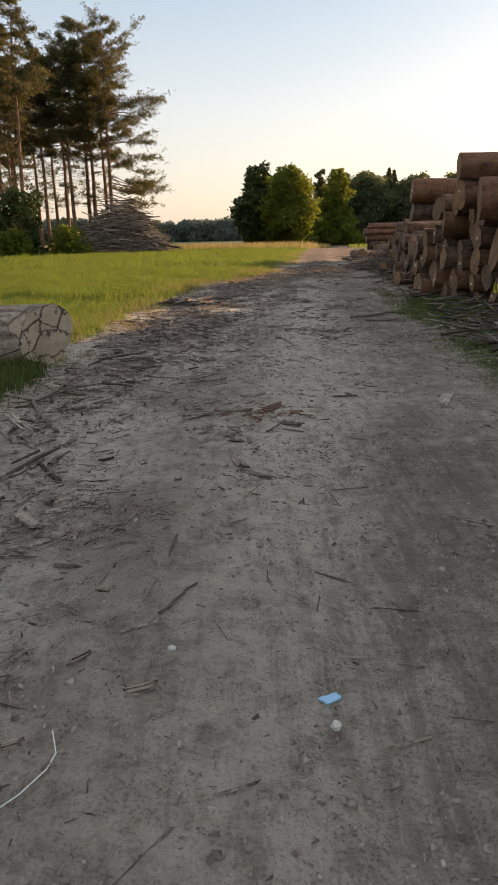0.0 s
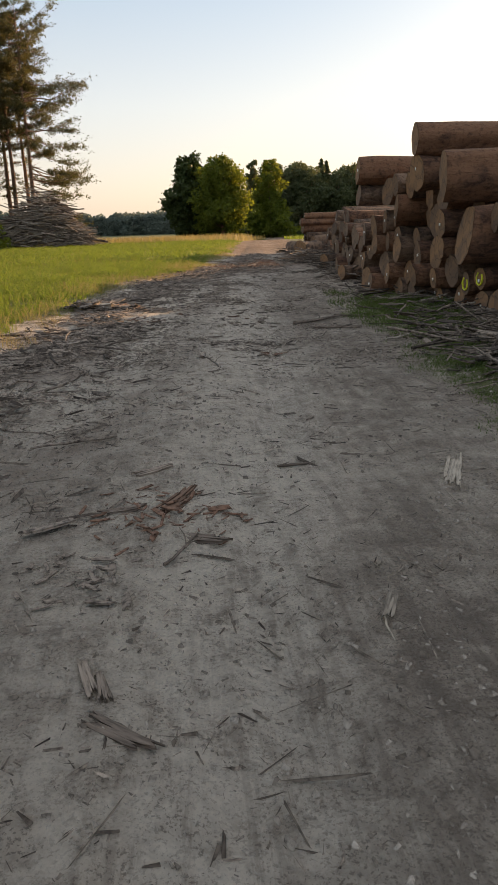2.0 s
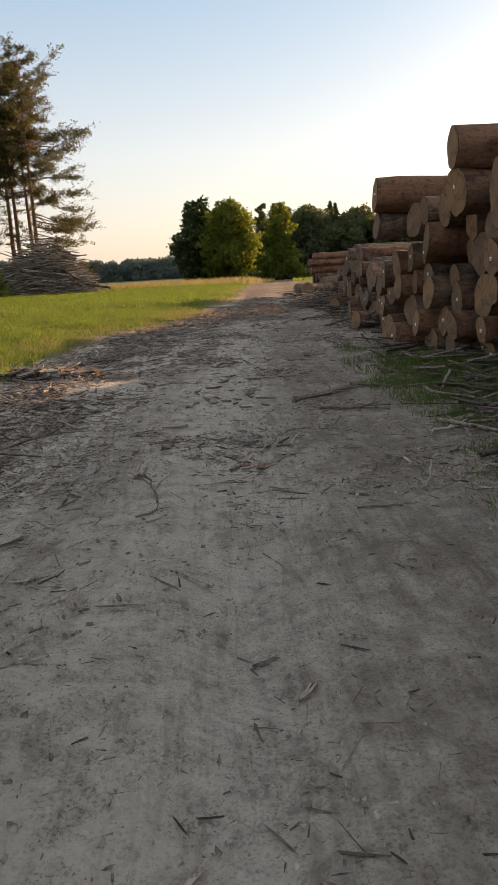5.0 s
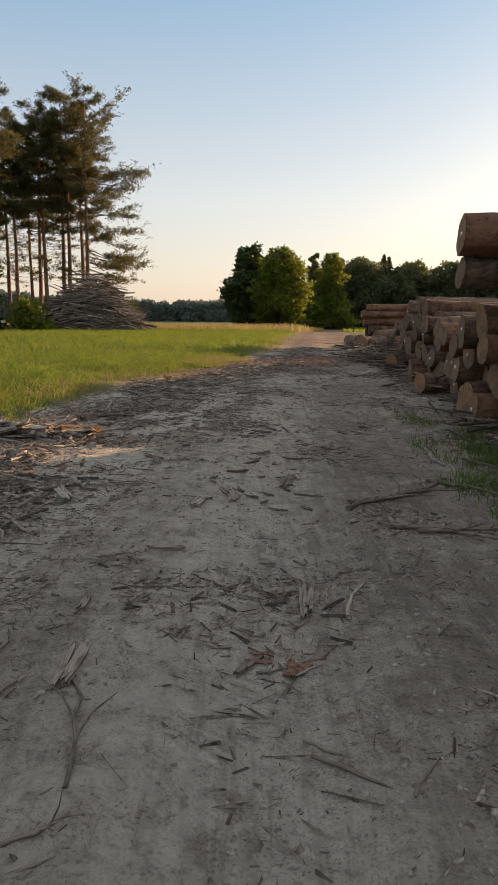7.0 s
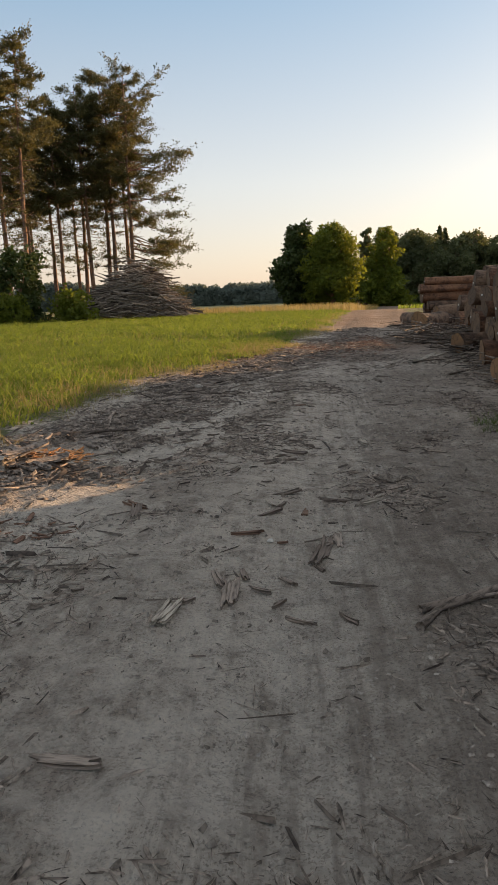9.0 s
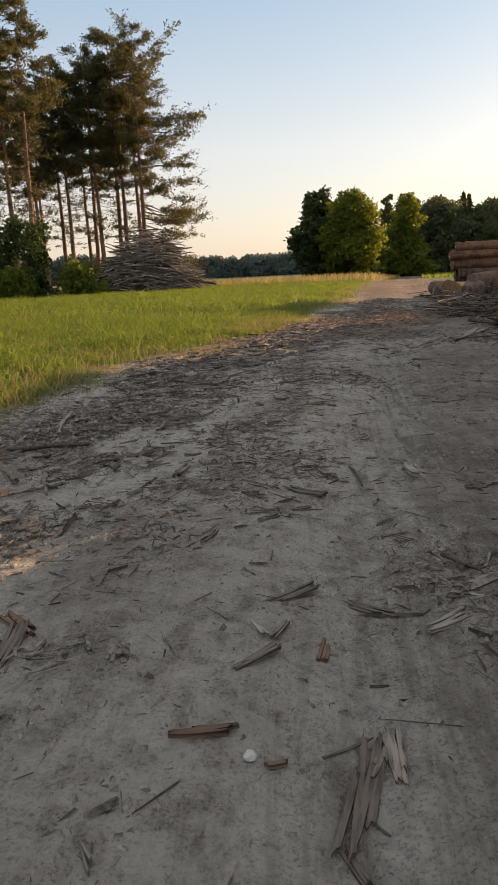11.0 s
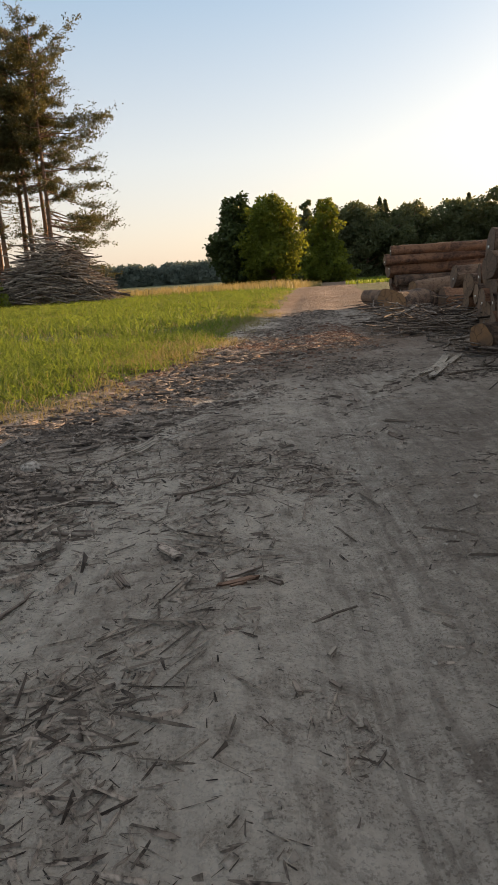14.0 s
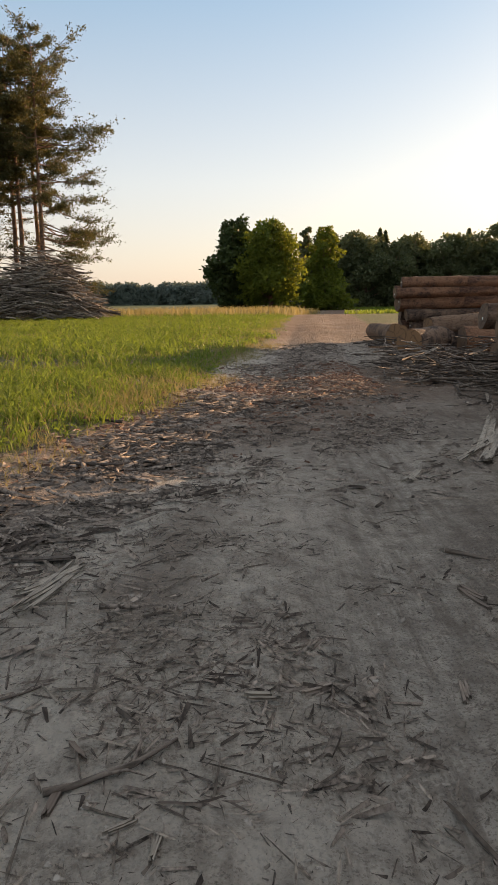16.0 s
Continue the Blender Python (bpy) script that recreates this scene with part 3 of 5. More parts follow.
# Out-of-view stack, added to keep the near ground in shade.
shade_logs = stack(1.5, 18.5, lambda y: 3.4, lambda y, z: 10.2, 12, 0.36, 0.46, 4.6, "logs of the side stack", "added unseen log with rough brown bark that shades the track")
for mark_log in near_logs[:2]:
    paint_ring(mark_log, 0.10, 4)

# loose logs on the ground beside the gap, and short ends slid off the stack
make_log(pose(5.75, 35.6, 0.38, 0, 0, 52), 4.5, 0.36, 901, BARK_GREY, "loose log with a pale fresh sawn end on the ground", "loose logs")
make_log(pose(6.5, 40.0, 0.34, 0, 0, 91), 3.3, 0.32, 903, BARK_GREY, "loose grey log lying along the track", "loose logs", False)
make_log(pose(7.2, 36.2, 0.40, 0, 0, 3), 4.6, 0.37, 904, BARK_RED, "loose reddish log lying across beside the stack", "loose logs", False)
make_log(pose(7.1, 38.0, 0.34, 0, 0, -2), 4.6, 0.32, 905, BARK_GREY, "loose grey log lying across beside the stack", "loose logs", False)
make_log(pose(6.6, 37.1, 0.72, 0, -4, 12), 3.6, 0.24, 907, BARK_GREY, "loose grey log lying on the others", "loose logs", False)
make_log(pose(4.5, 21.3, 0.24, 0, 2, 12), 1.9, 0.20, 911, BARK_GREY, "short dark log slid from the stack", "loose logs", False)
make_log(pose(4.95, 24.0, 0.27, 0, 3, -8), 1.2, 0.24, 912, BARK_RED, "short log end beside the low stack", "loose logs", False)
make_log(pose(5.2, 27.2, 0.26, 0, 0, 25), 1.4, 0.23, 913, BARK_GREY, "short log end beside the low stack", "loose logs", False)
make_log(pose(4.95, 19.7, 0.18, 0, -82, 0), 0.95, 0.10, 914, BARK_GREY, "thin log propped upright against the stack", "loose logs", False)
# big old log in the grass
make_log(pose(-7.4, 6.7, 0.42, 0, -1, 13), 5.0, 0.37, 920, BARK_OLD, "big weathered pale log lying in the grass", "loose logs", False, CUT_OLD, 0.75)


# ---------------------------------------------------------------- sticks, bark slabs and litter
def bent(length, r, seed, bend=0.12, steps=6):
    rng = np.random.default_rng(seed)
    s = np.linspace(0, 1, steps)
    side = np.cumsum(rng.uniform(-bend, bend, steps)) * length * 0.35
    up = np.abs(np.cumsum(rng.uniform(-0.5, 0.5, steps))) * length * bend * 0.12
    pts = np.stack([(s - 0.5) * length, side - side.mean(), r * 0.8 + up], 1)
    return pts, r * (1.05 - 0.5 * s) * (1 + 0.15 * rng.uniform(-1, 1, steps))


def stick(x, y, length, r, turn, seed, material, label, name="stick", bend=0.14, fork=False):
    """A dead stick on the ground, with a side twig where it is forked."""
    pts, radii = bent(length, r, seed, bend)
    ob = holder(name, pose(x, y, gh(x, y), 0, 0, turn), label, "stick")
    part("stem", mesh_from("stem", *tube(pts, radii, 6, seed, 0.12), material, True), ob)
    if fork:
        rng = np.random.default_rng(seed + 9)
        for k in range(2):
            i = 2 + k
            a = rng.uniform(0.4, 0.9) * (1 if k else -1)
            l = length * 0.35
            tw = [pts[i], pts[i] + (l * 0.5 * math.cos(a), l * 0.5 * math.sin(a), 0.03), pts[i] + (l * math.cos(a * 1.3), l * math.sin(a * 1.3), 0.05)]
            part("twig", mesh_from("twig", *tube(tw, [r * 0.5, r * 0.38, r * 0.15], 5, seed + k), material, True), ob)
    return ob


def slab_arrays(length, width, thick, seed, curl=0.25, steps=7):
    """A split slab of bark or wood: ragged ends, split edges, curled across."""
    rng = np.random.default_rng(seed)
    cols = 5
    verts = []
    ragged = rng.uniform(-0.09, 0.09, (2, cols)) * length
    lane = np.cumsum(rng.uniform(-0.06, 0.06, steps)) * width
    for side in (1, 0):
        for i in range(steps):
            s = i / (steps - 1)
            w = width * (0.78 + 0.22 * math.sin(math.pi * (s * 0.8 + 0.1)) + rng.uniform(-0.1, 0.1))
            for k in range(cols):
                u = k / (cols - 1) - 0.5
                x = (s - 0.5) * length + (ragged[0, k] * (1 - s) ** 4 + ragged[1, k] * s ** 4)
                z = curl * width * (0.25 - u * u) * 2 + thick * side + rng.uniform(-0.05, 0.05) * thick + 0.06 * length * (s - 0.5) ** 2
                verts.append((x, u * w + lane[i], z))
    n = steps * cols
    faces = []
    for i in range(steps - 1):
        for k in range(cols - 1):
            a = i * cols + k
            faces.append((a, a + cols, a + cols + 1, a + 1))
            b = a + n
            faces.append((b, b + 1, b + cols + 1, b + cols))
    rim = [i * cols for i in range(steps)] + [(steps - 1) * cols + k for k in range(1, cols)] + \
          [i * cols + cols - 1 for i in range(steps - 2, -1, -1)] + [k for k in range(cols - 2, 0, -1)]
    for a, b in zip(rim, rim[1:] + rim[:1]):
        faces.append((a, b, b + n, a + n))
    return np.array(verts), np.array(faces)


def slab(x, y, length, width, turn, seed, material, label, name="bark_piece", thick=0.012):
    rng = random.Random(seed)
    strips = 1 if thick > 0.03 or length < 0.09 else 3 if length < 0.3 else 4
    pieces = []
    for k in range(strips):
        l = length * (rng.uniform(0.55, 1.0) if strips > 1 else 1.0)
        v, f = slab_arrays(l, width / strips * rng.uniform(0.9, 1.3), thick * rng.uniform(0.7, 1.3), seed + k, 0.2)
        v = turn_z(v, rng.uniform(-0.09, 0.09) if strips > 1 else 0.0,
                   ((length - l) * rng.uniform(-0.5, 0.5), ((k + 0.5) / strips - 0.5) * width, rng.uniform(0, 0.006)))
        pieces.append((v, f))
    ob = new(name, mesh_from(name, *joined(pieces), material))
    ob.matrix_basis = pose(x, y, gh(x, y) - 0.002, random.uniform(-4, 4), random.uniform(-3, 3), turn)
    return tagged(ob, label, "bark")


def chips(rng, count, place, size, height=0.0, flat=0.3, slim=0.28):
    """Arrays of many small splinters: six-sided wedges lying every way."""
    xy = place(count)
    count = len(xy)
    l = size[0] * np.exp(rng.uniform(0, 1, count) ** 1.8 * math.log(size[1] / size[0]))
    w = l * rng.uniform(0.35, 1.5, count) * slim
    h = np.minimum(w * rng.uniform(0.2, 0.7, count), 0.03)
    a = rng.uniform(0, 6.28, count)
    tip = rng.normal(0, flat * 0.35, count)
    base = np.array([(-0.5, -0.35, 0), (-0.42, 0.45, 0), (0.5, 0.12, 0), (0.46, -0.3, 0), (-0.46, -0.1, 1), (0.4, 0.0, 1)])
    v = np.repeat(base[None], count, 0) * np.stack([l, w, h], 1)[:, None]
    v[:, :, :2] += rng.uniform(-0.12, 0.12, (count, 6, 2)) * np.stack([l, w], 1)[:, None]
    z = v[:, :, 2] + v[:, :, 0] * np.sin(tip)[:, None] + np.abs(np.sin(tip))[:, None] * l[:, None] * 0.4
    c, s = np.cos(a)[:, None], np.sin(a)[:, None]
    x = v[:, :, 0] * c - v[:, :, 1] * s + xy[:, 0:1]
    y = v[:, :, 0] * s + v[:, :, 1] * c + xy[:, 1:2]
    lift = ground_height(xy[:, 0], xy[:, 1]) + (rng.uniform(0, 1, count) * height if np.isscalar(height) else height(xy, rng))
    verts = np.stack([x, y, z + lift[:, None] - 0.002], -1).reshape(-1, 3)
    f = np.array([(0, 1, 4), (1, 2, 4), (2, 5, 4), (2, 3, 5), (3, 0, 5), (0, 4, 5)])
    faces = (np.arange(count)[:, None, None] * 6 + f[None]).reshape(-1, 3)
    return verts, faces


def scatter_by(rng, x0, x1, y0, y1, weight):
    def place(count):
        out, have = [], 0
        for _ in range(60):
            xy = np.stack([rng.uniform(x0, x1, 40000), rng.uniform(y0, y1, 40000)], 1)
            xy = xy[rng.uniform(0, 1, 40000) < weight(xy[:, 0], xy[:, 1])]
            out.append(xy)
            have += len(xy)
            if have >= count:
                break
        return np.concatenate(out)[:count]
    return place


rng = np.random.default_rng(7)
litter_weight = lambda x, y: np.clip(duff_cover(x, y) ** 1.5 + 0.07, 0, 1) * (1 - 0.8 * grass_cover(x, y)) * (0.55 + 0.45 * smooth(y, 6, 14)) * (0.12 + 0.88 * smooth(rough_noise(x, y, 1.6, 33) + 0.5 * rough_noise(x, y, 5.0, 34), -0.05, 0.45))
for count, x0, x1, y0, y1, size, slim in ((26000, -2.8, 3.4, 0.5, 12, (0.008, 0.07), 0.22), (42000, -2.6, 4.4, 10, 24, (0.008, 0.10), 0.18), (20000, -2.5, 6.0, 24, 42, (0.03, 0.2), 0.22)):
    v, f = chips(rng, count, scatter_by(rng, x0, x1, y0, y1, litter_weight), size, slim=slim)
    tagged(new("bark_litter", mesh_from("bark_litter", v, f, CHIP)), "small dark bark chips and splinters trodden into the track", "litter", kind="stuff")
v, f = chips(rng, 19000, scatter_by(rng, -3.0, 5.5, 0.5, 34, litter_weight), (0.04, 0.30), slim=0.065)
tagged(new("twig_litter", mesh_from("twig_litter", v, f, STICK)), "broken grey twigs and bark strips scattered on the track", "litter", kind="stuff")
streaks = lambda x, y: smooth(rough_noise(x * 1.4, y * 0.7, 1.0, 35, 4), 0.02, 0.4) * smooth(y, 6, 14) * smooth(x - left_edge(y), 0.3, 1.2) * (1 - 0.9 * grass_cover(x, y))
v, f = chips(rng, 21000, scatter_by(rng, -1.8, 4.6, 2, 30, streaks), (0.02, 0.15), slim=0.15)
tagged(new("bark_shreds", mesh_from("bark_shreds", v, f, CHIP)), "dark shreds of bark lying in streaks across the track", "litter", kind="stuff")
v, f = chips(rng, 45000, scatter_by(rng, -2.5, 3.2, 0.5, 23, lambda x, y: np.clip(0.25 + 0.9 * rough_noise(x, y, 1.1, 31) + 0.5 * rough_noise(x, y, 4.0, 32), 0.03, 1)), (0.005, 0.035), slim=0.75)
tagged(new("crumbs", mesh_from("crumbs", v, f, CRUMB)), "small dusty clods and pebbles on the track", "gravel", kind="stuff")


def slash(name, x0, x1, y0, y1, count, height, seed, label, material=STICK, lengths=(0.3, 1.4), weight=None):
    """A loose layer of broken branches and bark slabs."""
    rng = np.random.default_rng(seed)
    pieces = []
    for k in range(count):
        x, y = rng.uniform(x0, x1), rng.uniform(y0, y1)
        if weight is not None and rng.random() > weight(x, y):
            continue
        l = rng.uniform(*lengths)
        z = gh(x, y) + height * rng.random() ** 2
        if rng.random() < 0.65:
            pts, radii = bent(l, rng.uniform(0.005, 0.022), seed * 1000 + k)
            pts = pts @ np.array(Matrix.Rotation(rng.normal(0, 0.13), 3, "Y")).T
            vv, ff = tube(pts, radii, 5, k)
        else:
            vv, ff = slab_arrays(l * 0.6, min(rng.uniform(0.03, 0.12), l * 0.16), 0.012, seed * 1000 + k, 0.3, 4)
            vv = vv @ np.array(Matrix.Rotation(rng.normal(0, 0.2), 3, "X") @ Matrix.Rotation(rng.normal(0, 0.12), 3, "Y")).T
        pieces.append((turn_z(vv, rng.uniform(0, 6.28), (x, y, z)), ff))
    return tagged(new(name, mesh_from(name, *joined(pieces), material)), label, "branches", kind="stuff")


slash("slash_layer", 2.9, 5.6, 8.0, 21.0, 1100, 0.18, 41, "broken branches and bark heaped before the log stack", SLASH, lengths=(0.12, 1.0), weight=lambda x, y: smooth(x - right_edge(y), -0.5, 0.5))
slash("slash_layer", 3.7, 6.6, 20.5, 41.0, 1250, 0.34, 42, "broken branches and bark heaped before the low stack", SLASH, weight=lambda x, y: smooth(x - right_edge(y), -0.7, 0.3))
slash("slash_layer", 4.6, 8.5, 30.8, 35.5, 380, 0.5, 43, "tangled broken branches heaped in the gap between the stacks", SLASH)
slash("bark_strips", -2.6, 1.4, 3.0, 33.0, 1000, 0.03, 44, "torn bark strips and sticks along the track's edge", CHIP, (0.15, 0.7), lambda x, y: np.exp(-((x - left_edge(y) - 0.75) / 0.65) ** 2))
slash("bark_strips", -1.0, 3.0, 9.0, 36.0, 300, 0.02, 45, "torn bark strips and sticks along the middle of the track", CHIP, (0.10, 0.45), lambda x, y: duff_cover(x, y))


def heap(x, y, rx, ry, h, count, seed, material, name, label, lengths):
    """Loose pieces of bark thrown together: every piece a part."""
    rng = np.random.default_rng(seed)
    ob = holder(name, pose(x, y, 0), label, "bark")
    bank = []
    for k in range(8):
        bank.append(mesh_from("bark_piece", *slab_arrays(1.0, rng.uniform(0.12, 0.34), 0.05, seed * 50 + k, 0.3, 4), material))
    for k in range(count):
        d, a = math.sqrt(rng.random()) * rng.uniform(0.6, 1.15), rng.uniform(0, 6.28)
        px, py = rx * d * math.cos(a), ry * d * math.sin(a)
        pz = h * max(0.0, 1 - d * d) * rng.random() + gh(x + px, y + py)
        l = lengths[0] * (lengths[1] / lengths[0]) ** (rng.random() ** 1.3)
        piece = part("bark_piece", bank[k % 8], ob)
        piece.matrix_basis = pose(px, py, pz, math.degrees(rng.normal(0, 0.2)), math.degrees(rng.normal(0, 0.1)), rng.uniform(0, 360))
        piece.scale = (l, l * rng.uniform(0.7, 1.2), min(l, 0.35))
    return ob


heap(-1.55, 16.3, 0.75, 0.45, 0.22, 90, 61, CHIP, "bark_heap", "low heap of dark bark pieces beside the track", (0.12, 0.45))
heap(-1.1, 16.75, 0.6, 0.28, 0.05, 120, 62, ORANGE_SUN, "wood_chip_heap", "spilled fresh orange wood chips with a sun patch's glow in their colour", (0.04, 0.16))
for x, y, rx, ry, n, s in ((0.05, 5.75, 0.5, 0.45, 130, 63), (-0.35, 5.0, 0.35, 0.35, 70, 68), (-0.45, 14.6, 0.4, 0.25, 60, 64), (0.45, 14.75, 0.35, 0.2, 45, 65), (-0.75, 20.4, 0.6, 0.5, 80, 66), (-0.75, 19.2, 0.5, 0.5, 70, 67), (-1.9, 12.2, 0.5, 0.7, 60, 69), (1.25, 10.75, 0.16, 0.14, 22, 70)):
    heap(x, y, rx, ry, 0.03, n, s, RUST if s in (63, 70, 64) else CHIP, "bark_patch", "patch of loose reddish bark flakes on the track" if s in (63, 70, 64) else "patch of loose grey bark flakes at the track side", (0.02, 0.13))

rng = np.random.default_rng(23)
v, f = chips(rng, 5000, scatter_by(rng, -1.2, 4.2, 24.5, 35, lambda x, y: np.exp(-((y - x - 28.8) / 2.6) ** 2) * (1 - 0.7 * grass_cover(x, y))), (0.03, 0.14), slim=0.4)
tagged(new("red_bark_litter", mesh_from("red_bark_litter", v, f, RUST)), "reddish bark flakes strewn across the sunlit track", "litter", kind="stuff")
v, f = chips(rng, 20000, scatter_by(rng, -3.2, 1.8, 2.5, 30, lambda x, y: np.exp(-((x - left_edge(y) - 0.85) / 0.65) ** 2) * smooth(rough_noise(x, y, 1.3, 36), -0.35, 0.2) * (0.15 + 0.85 * smooth(y, 6, 13))), (0.03, 0.26), slim=0.15, height=0.025)
tagged(new("grey_bark_litter", mesh_from("grey_bark_litter", v, f, CHIP)), "grey bark strips strewn along the field side", "litter", kind="stuff")

# single pieces that lie on the track
stick(-0.45, 2.24, 0.31, 0.008, 61, 700, DARK_STICK, "thin dark broken stick lying on the track")
slab(-0.79, 1.75, 0.11, 0.022, 51, 701, DARK_PIECE, "dark grey piece of bark lying on the track", "bark_piece", 0.014)
slab(-0.53, 1.58, 0.12, 0.024, 17, 702, DARK_PIECE, "dark grey piece of bark lying on the track", "bark_piece", 0.014)
slab(-0.90, 1.30, 0.09, 0.018, 28, 703, DARK_PIECE, "dark grey piece of bark lying on the track", "bark_piece", 0.014)
stick(-1.25, 4.73, 0.23, 0.006, 24, 704, DARK_STICK, "thin dark broken stick lying on the track")
stick(0.96, 6.57, 0.40, 0.010, 10, 705, DARK_STICK, "thin dark broken stick lying on the track")
slab(1.83, 6.15, 0.70, 0.100, 66, 706, PALE, "pale weathered splinter of wood lying on the track", "wood_splinter", 0.014)
stick(-0.06, 3.97, 0.30, 0.007, -32, 707, DARK_STICK, "thin dark broken stick lying on the track")
stick(-2.11, 6.59, 2.88, 0.022, 98, 708, DARK_STICK, "dark forked branch lying across the track side", "branch", 0.2, True)
slab(-2.17, 5.47, 0.74, 0.100, -56, 709, PALE, "pale weathered splinter of wood lying on the track", "wood_splinter", 0.014)
slab(-0.07, 3.94, 0.29, 0.058, -36, 713, DARK_PIECE, "dark grey piece of bark lying on the track", "bark_piece", 0.014)
slab(-0.22, 4.26, 0.21, 0.042, -72, 714, DARK_PIECE, "dark grey piece of bark lying on the track", "bark_piece", 0.014)
slab(-0.16, 4.22, 0.19, 0.038, -77, 715, DARK_PIECE, "dark grey piece of bark lying on the track", "bark_piece", 0.014)
stick(-0.44, 3.62, 0.16, 0.006, 74, 716, PALE, "thin pale stripped stick lying on the track")
stick(0.92, 4.44, 0.17, 0.006, -93, 717, PALE, "thin pale stripped stick lying on the track")
slab(-0.60, 3.82, 0.05, 0.016, 29, 718, DARK_PIECE, "dark grey piece of bark lying on the track", "bark_piece", 0.014)
stick(1.29, 6.64, 0.15, 0.006, -17, 719, DARK_STICK, "thin dark broken stick lying on the track")
slab(0.08, 5.85, 0.28, 0.056, 54, 720, RED_PIECE, "reddish curled piece of bark lying on the track", "bark_piece", 0.014)
slab(1.19, 7.68, 0.13, 0.026, 59, 721, DARK_PIECE, "dark grey piece of bark lying on the track", "bark_piece", 0.014)
stick(0.53, 9.55, 0.20, 0.006, 29, 722, DARK_STICK, "thin dark broken stick lying on the track")
stick(2.42, 10.02, 0.70, 0.016, 68, 723, PALE, "thin pale stripped stick lying on the track")
stick(1.92, 9.44, 0.28, 0.007, -7, 724, DARK_STICK, "thin dark broken stick lying on the track")
stick(3.07, 11.41, 0.57, 0.016, 25, 725, PALE, "bent grey root on the verge before the logs", "root", 0.4, True)
stick(2.57, 12.51, 0.56, 0.016, 3, 726, DARK_STICK, "dark forked branch lying across the track side", "branch", 0.2, True)
stick(2.31, 13.48, 1.14, 0.022, 45, 727, DARK_STICK, "dark forked branch lying across the track side", "branch", 0.2, True)
stick(3.10, 15.47, 1.53, 0.016, -94, 728, PALE, "thin pale stripped stick lying on the track")
slab(0.21, 8.87, 0.07, 0.016, 38, 729, DARK_PIECE, "dark grey piece of bark lying on the track", "bark_piece", 0.014)
stick(-0.80, 14.11, 0.59, 0.017, 19, 730, DARK_STICK, "straight dark pole lying by the bark heap", "pole", 0.03, False)
slab(-0.44, 13.67, 0.82, 0.100, -70, 731, PALE, "pale weathered splinter of wood lying on the track", "wood_splinter", 0.014)
slab(-1.52, 16.26, 0.68, 0.160, -34, 732, PALE, "split pale log piece on the bark heap", "split_log", 0.1)
slab(1.42, 11.32, 0.53, 0.070, 82, 733, PALE, "pale weathered splinter of wood lying on the track", "wood_splinter", 0.02)
stick(1.67, 11.33, 0.48, 0.012, 72, 734, PALE, "thin pale stripped stick lying on the track")
stick(1.39, 10.66, 0.21, 0.006, 35, 735, PALE, "thin pale stripped stick lying on the track")
slab(1.12, 10.70, 0.22, 0.044, 64, 736, DARK_PIECE, "dark grey piece of bark lying on the track", "bark_piece", 0.014)
stick(1.23, 10.65, 0.17, 0.006, 18, 737, DARK_STICK, "thin dark broken stick lying on the track")
slab(0.38, 10.60, 0.40, 0.080, 89, 738, DARK_PIECE, "dark grey piece of bark lying on the track", "bark_piece", 0.014)
stick(0.52, 9.67, 0.24, 0.007, 28, 739, DARK_STICK, "dark forked branch lying across the track side", "branch", 0.2, True)
stick(1.40, 10.10, 0.22, 0.006, -36, 740, DARK_STICK, "thin dark broken stick lying on the track")
stick(1.45, 9.98, 0.30, 0.008, -31, 741, DARK_STICK, "thin dark broken stick lying on the track")
stick(1.69, 9.93, 0.25, 0.006, 54, 742, DARK_STICK, "thin dark broken stick lying on the track")
stick(2.49, 13.66, 1.37, 0.022, 46, 743, DARK_STICK, "dark forked branch lying across the track side", "branch", 0.2, True)
stick(2.46, 12.50, 0.72, 0.020, -25, 744, DARK_STICK, "dark forked branch lying across the track side", "branch", 0.2, True)
stick(3.12, 15.38, 1.75, 0.016, -96, 745, PALE, "thin pale stripped stick lying on the track")
slab(0.60, 12.15, 0.28, 0.056, -8, 746, DARK_PIECE, "dark grey piece of bark lying on the track", "bark_piece", 0.014)
slab(0.30, 11.19, 0.20, 0.040, 91, 747, DARK_PIECE, "dark grey piece of bark lying on the track", "bark_piece", 0.014)
slab(0.74, 13.22, 0.34, 0.068, 79, 748, PALE, "pale weathered splinter of wood lying on the track", "wood_splinter", 0.014)
stick(0.64, 11.46, 0.30, 0.008, 4, 749, DARK_STICK, "thin dark broken stick lying on the track")
slab(1.28, 15.31, 0.28, 0.056, 41, 750, DARK_PIECE, "dark grey piece of bark lying on the track", "bark_piece", 0.014)
slab(1.17, 14.80, 0.22, 0.044, 47, 751, DARK_PIECE, "dark grey piece of bark lying on the track", "bark_piece", 0.014)
slab(1.17, 15.00, 0.14, 0.028, -60, 752, PALE, "pale weathered splinter of wood lying on the track", "wood_splinter", 0.014)
slab(1.25, 15.01, 0.14, 0.028, 69, 753, DARK_PIECE, "dark grey piece of bark lying on the track", "bark_piece", 0.014)
slab(1.42, 14.92, 0.19, 0.038, 81, 754, RED_PIECE, "reddish curled piece of bark lying on the track", "bark_piece", 0.014)
slab(1.90, 15.11, 0.27, 0.054, 38, 755, PALE, "pale weathered splinter of wood lying on the track", "wood_splinter", 0.014)
slab(1.05, 14.38, 0.22, 0.044, 7, 756, RED_PIECE, "reddish curled piece of bark lying on the track", "bark_piece", 0.014)
slab(1.62, 14.35, 0.27, 0.054, -86, 758, DARK_PIECE, "dark grey piece of bark lying on the track", "bark_piece", 0.014)
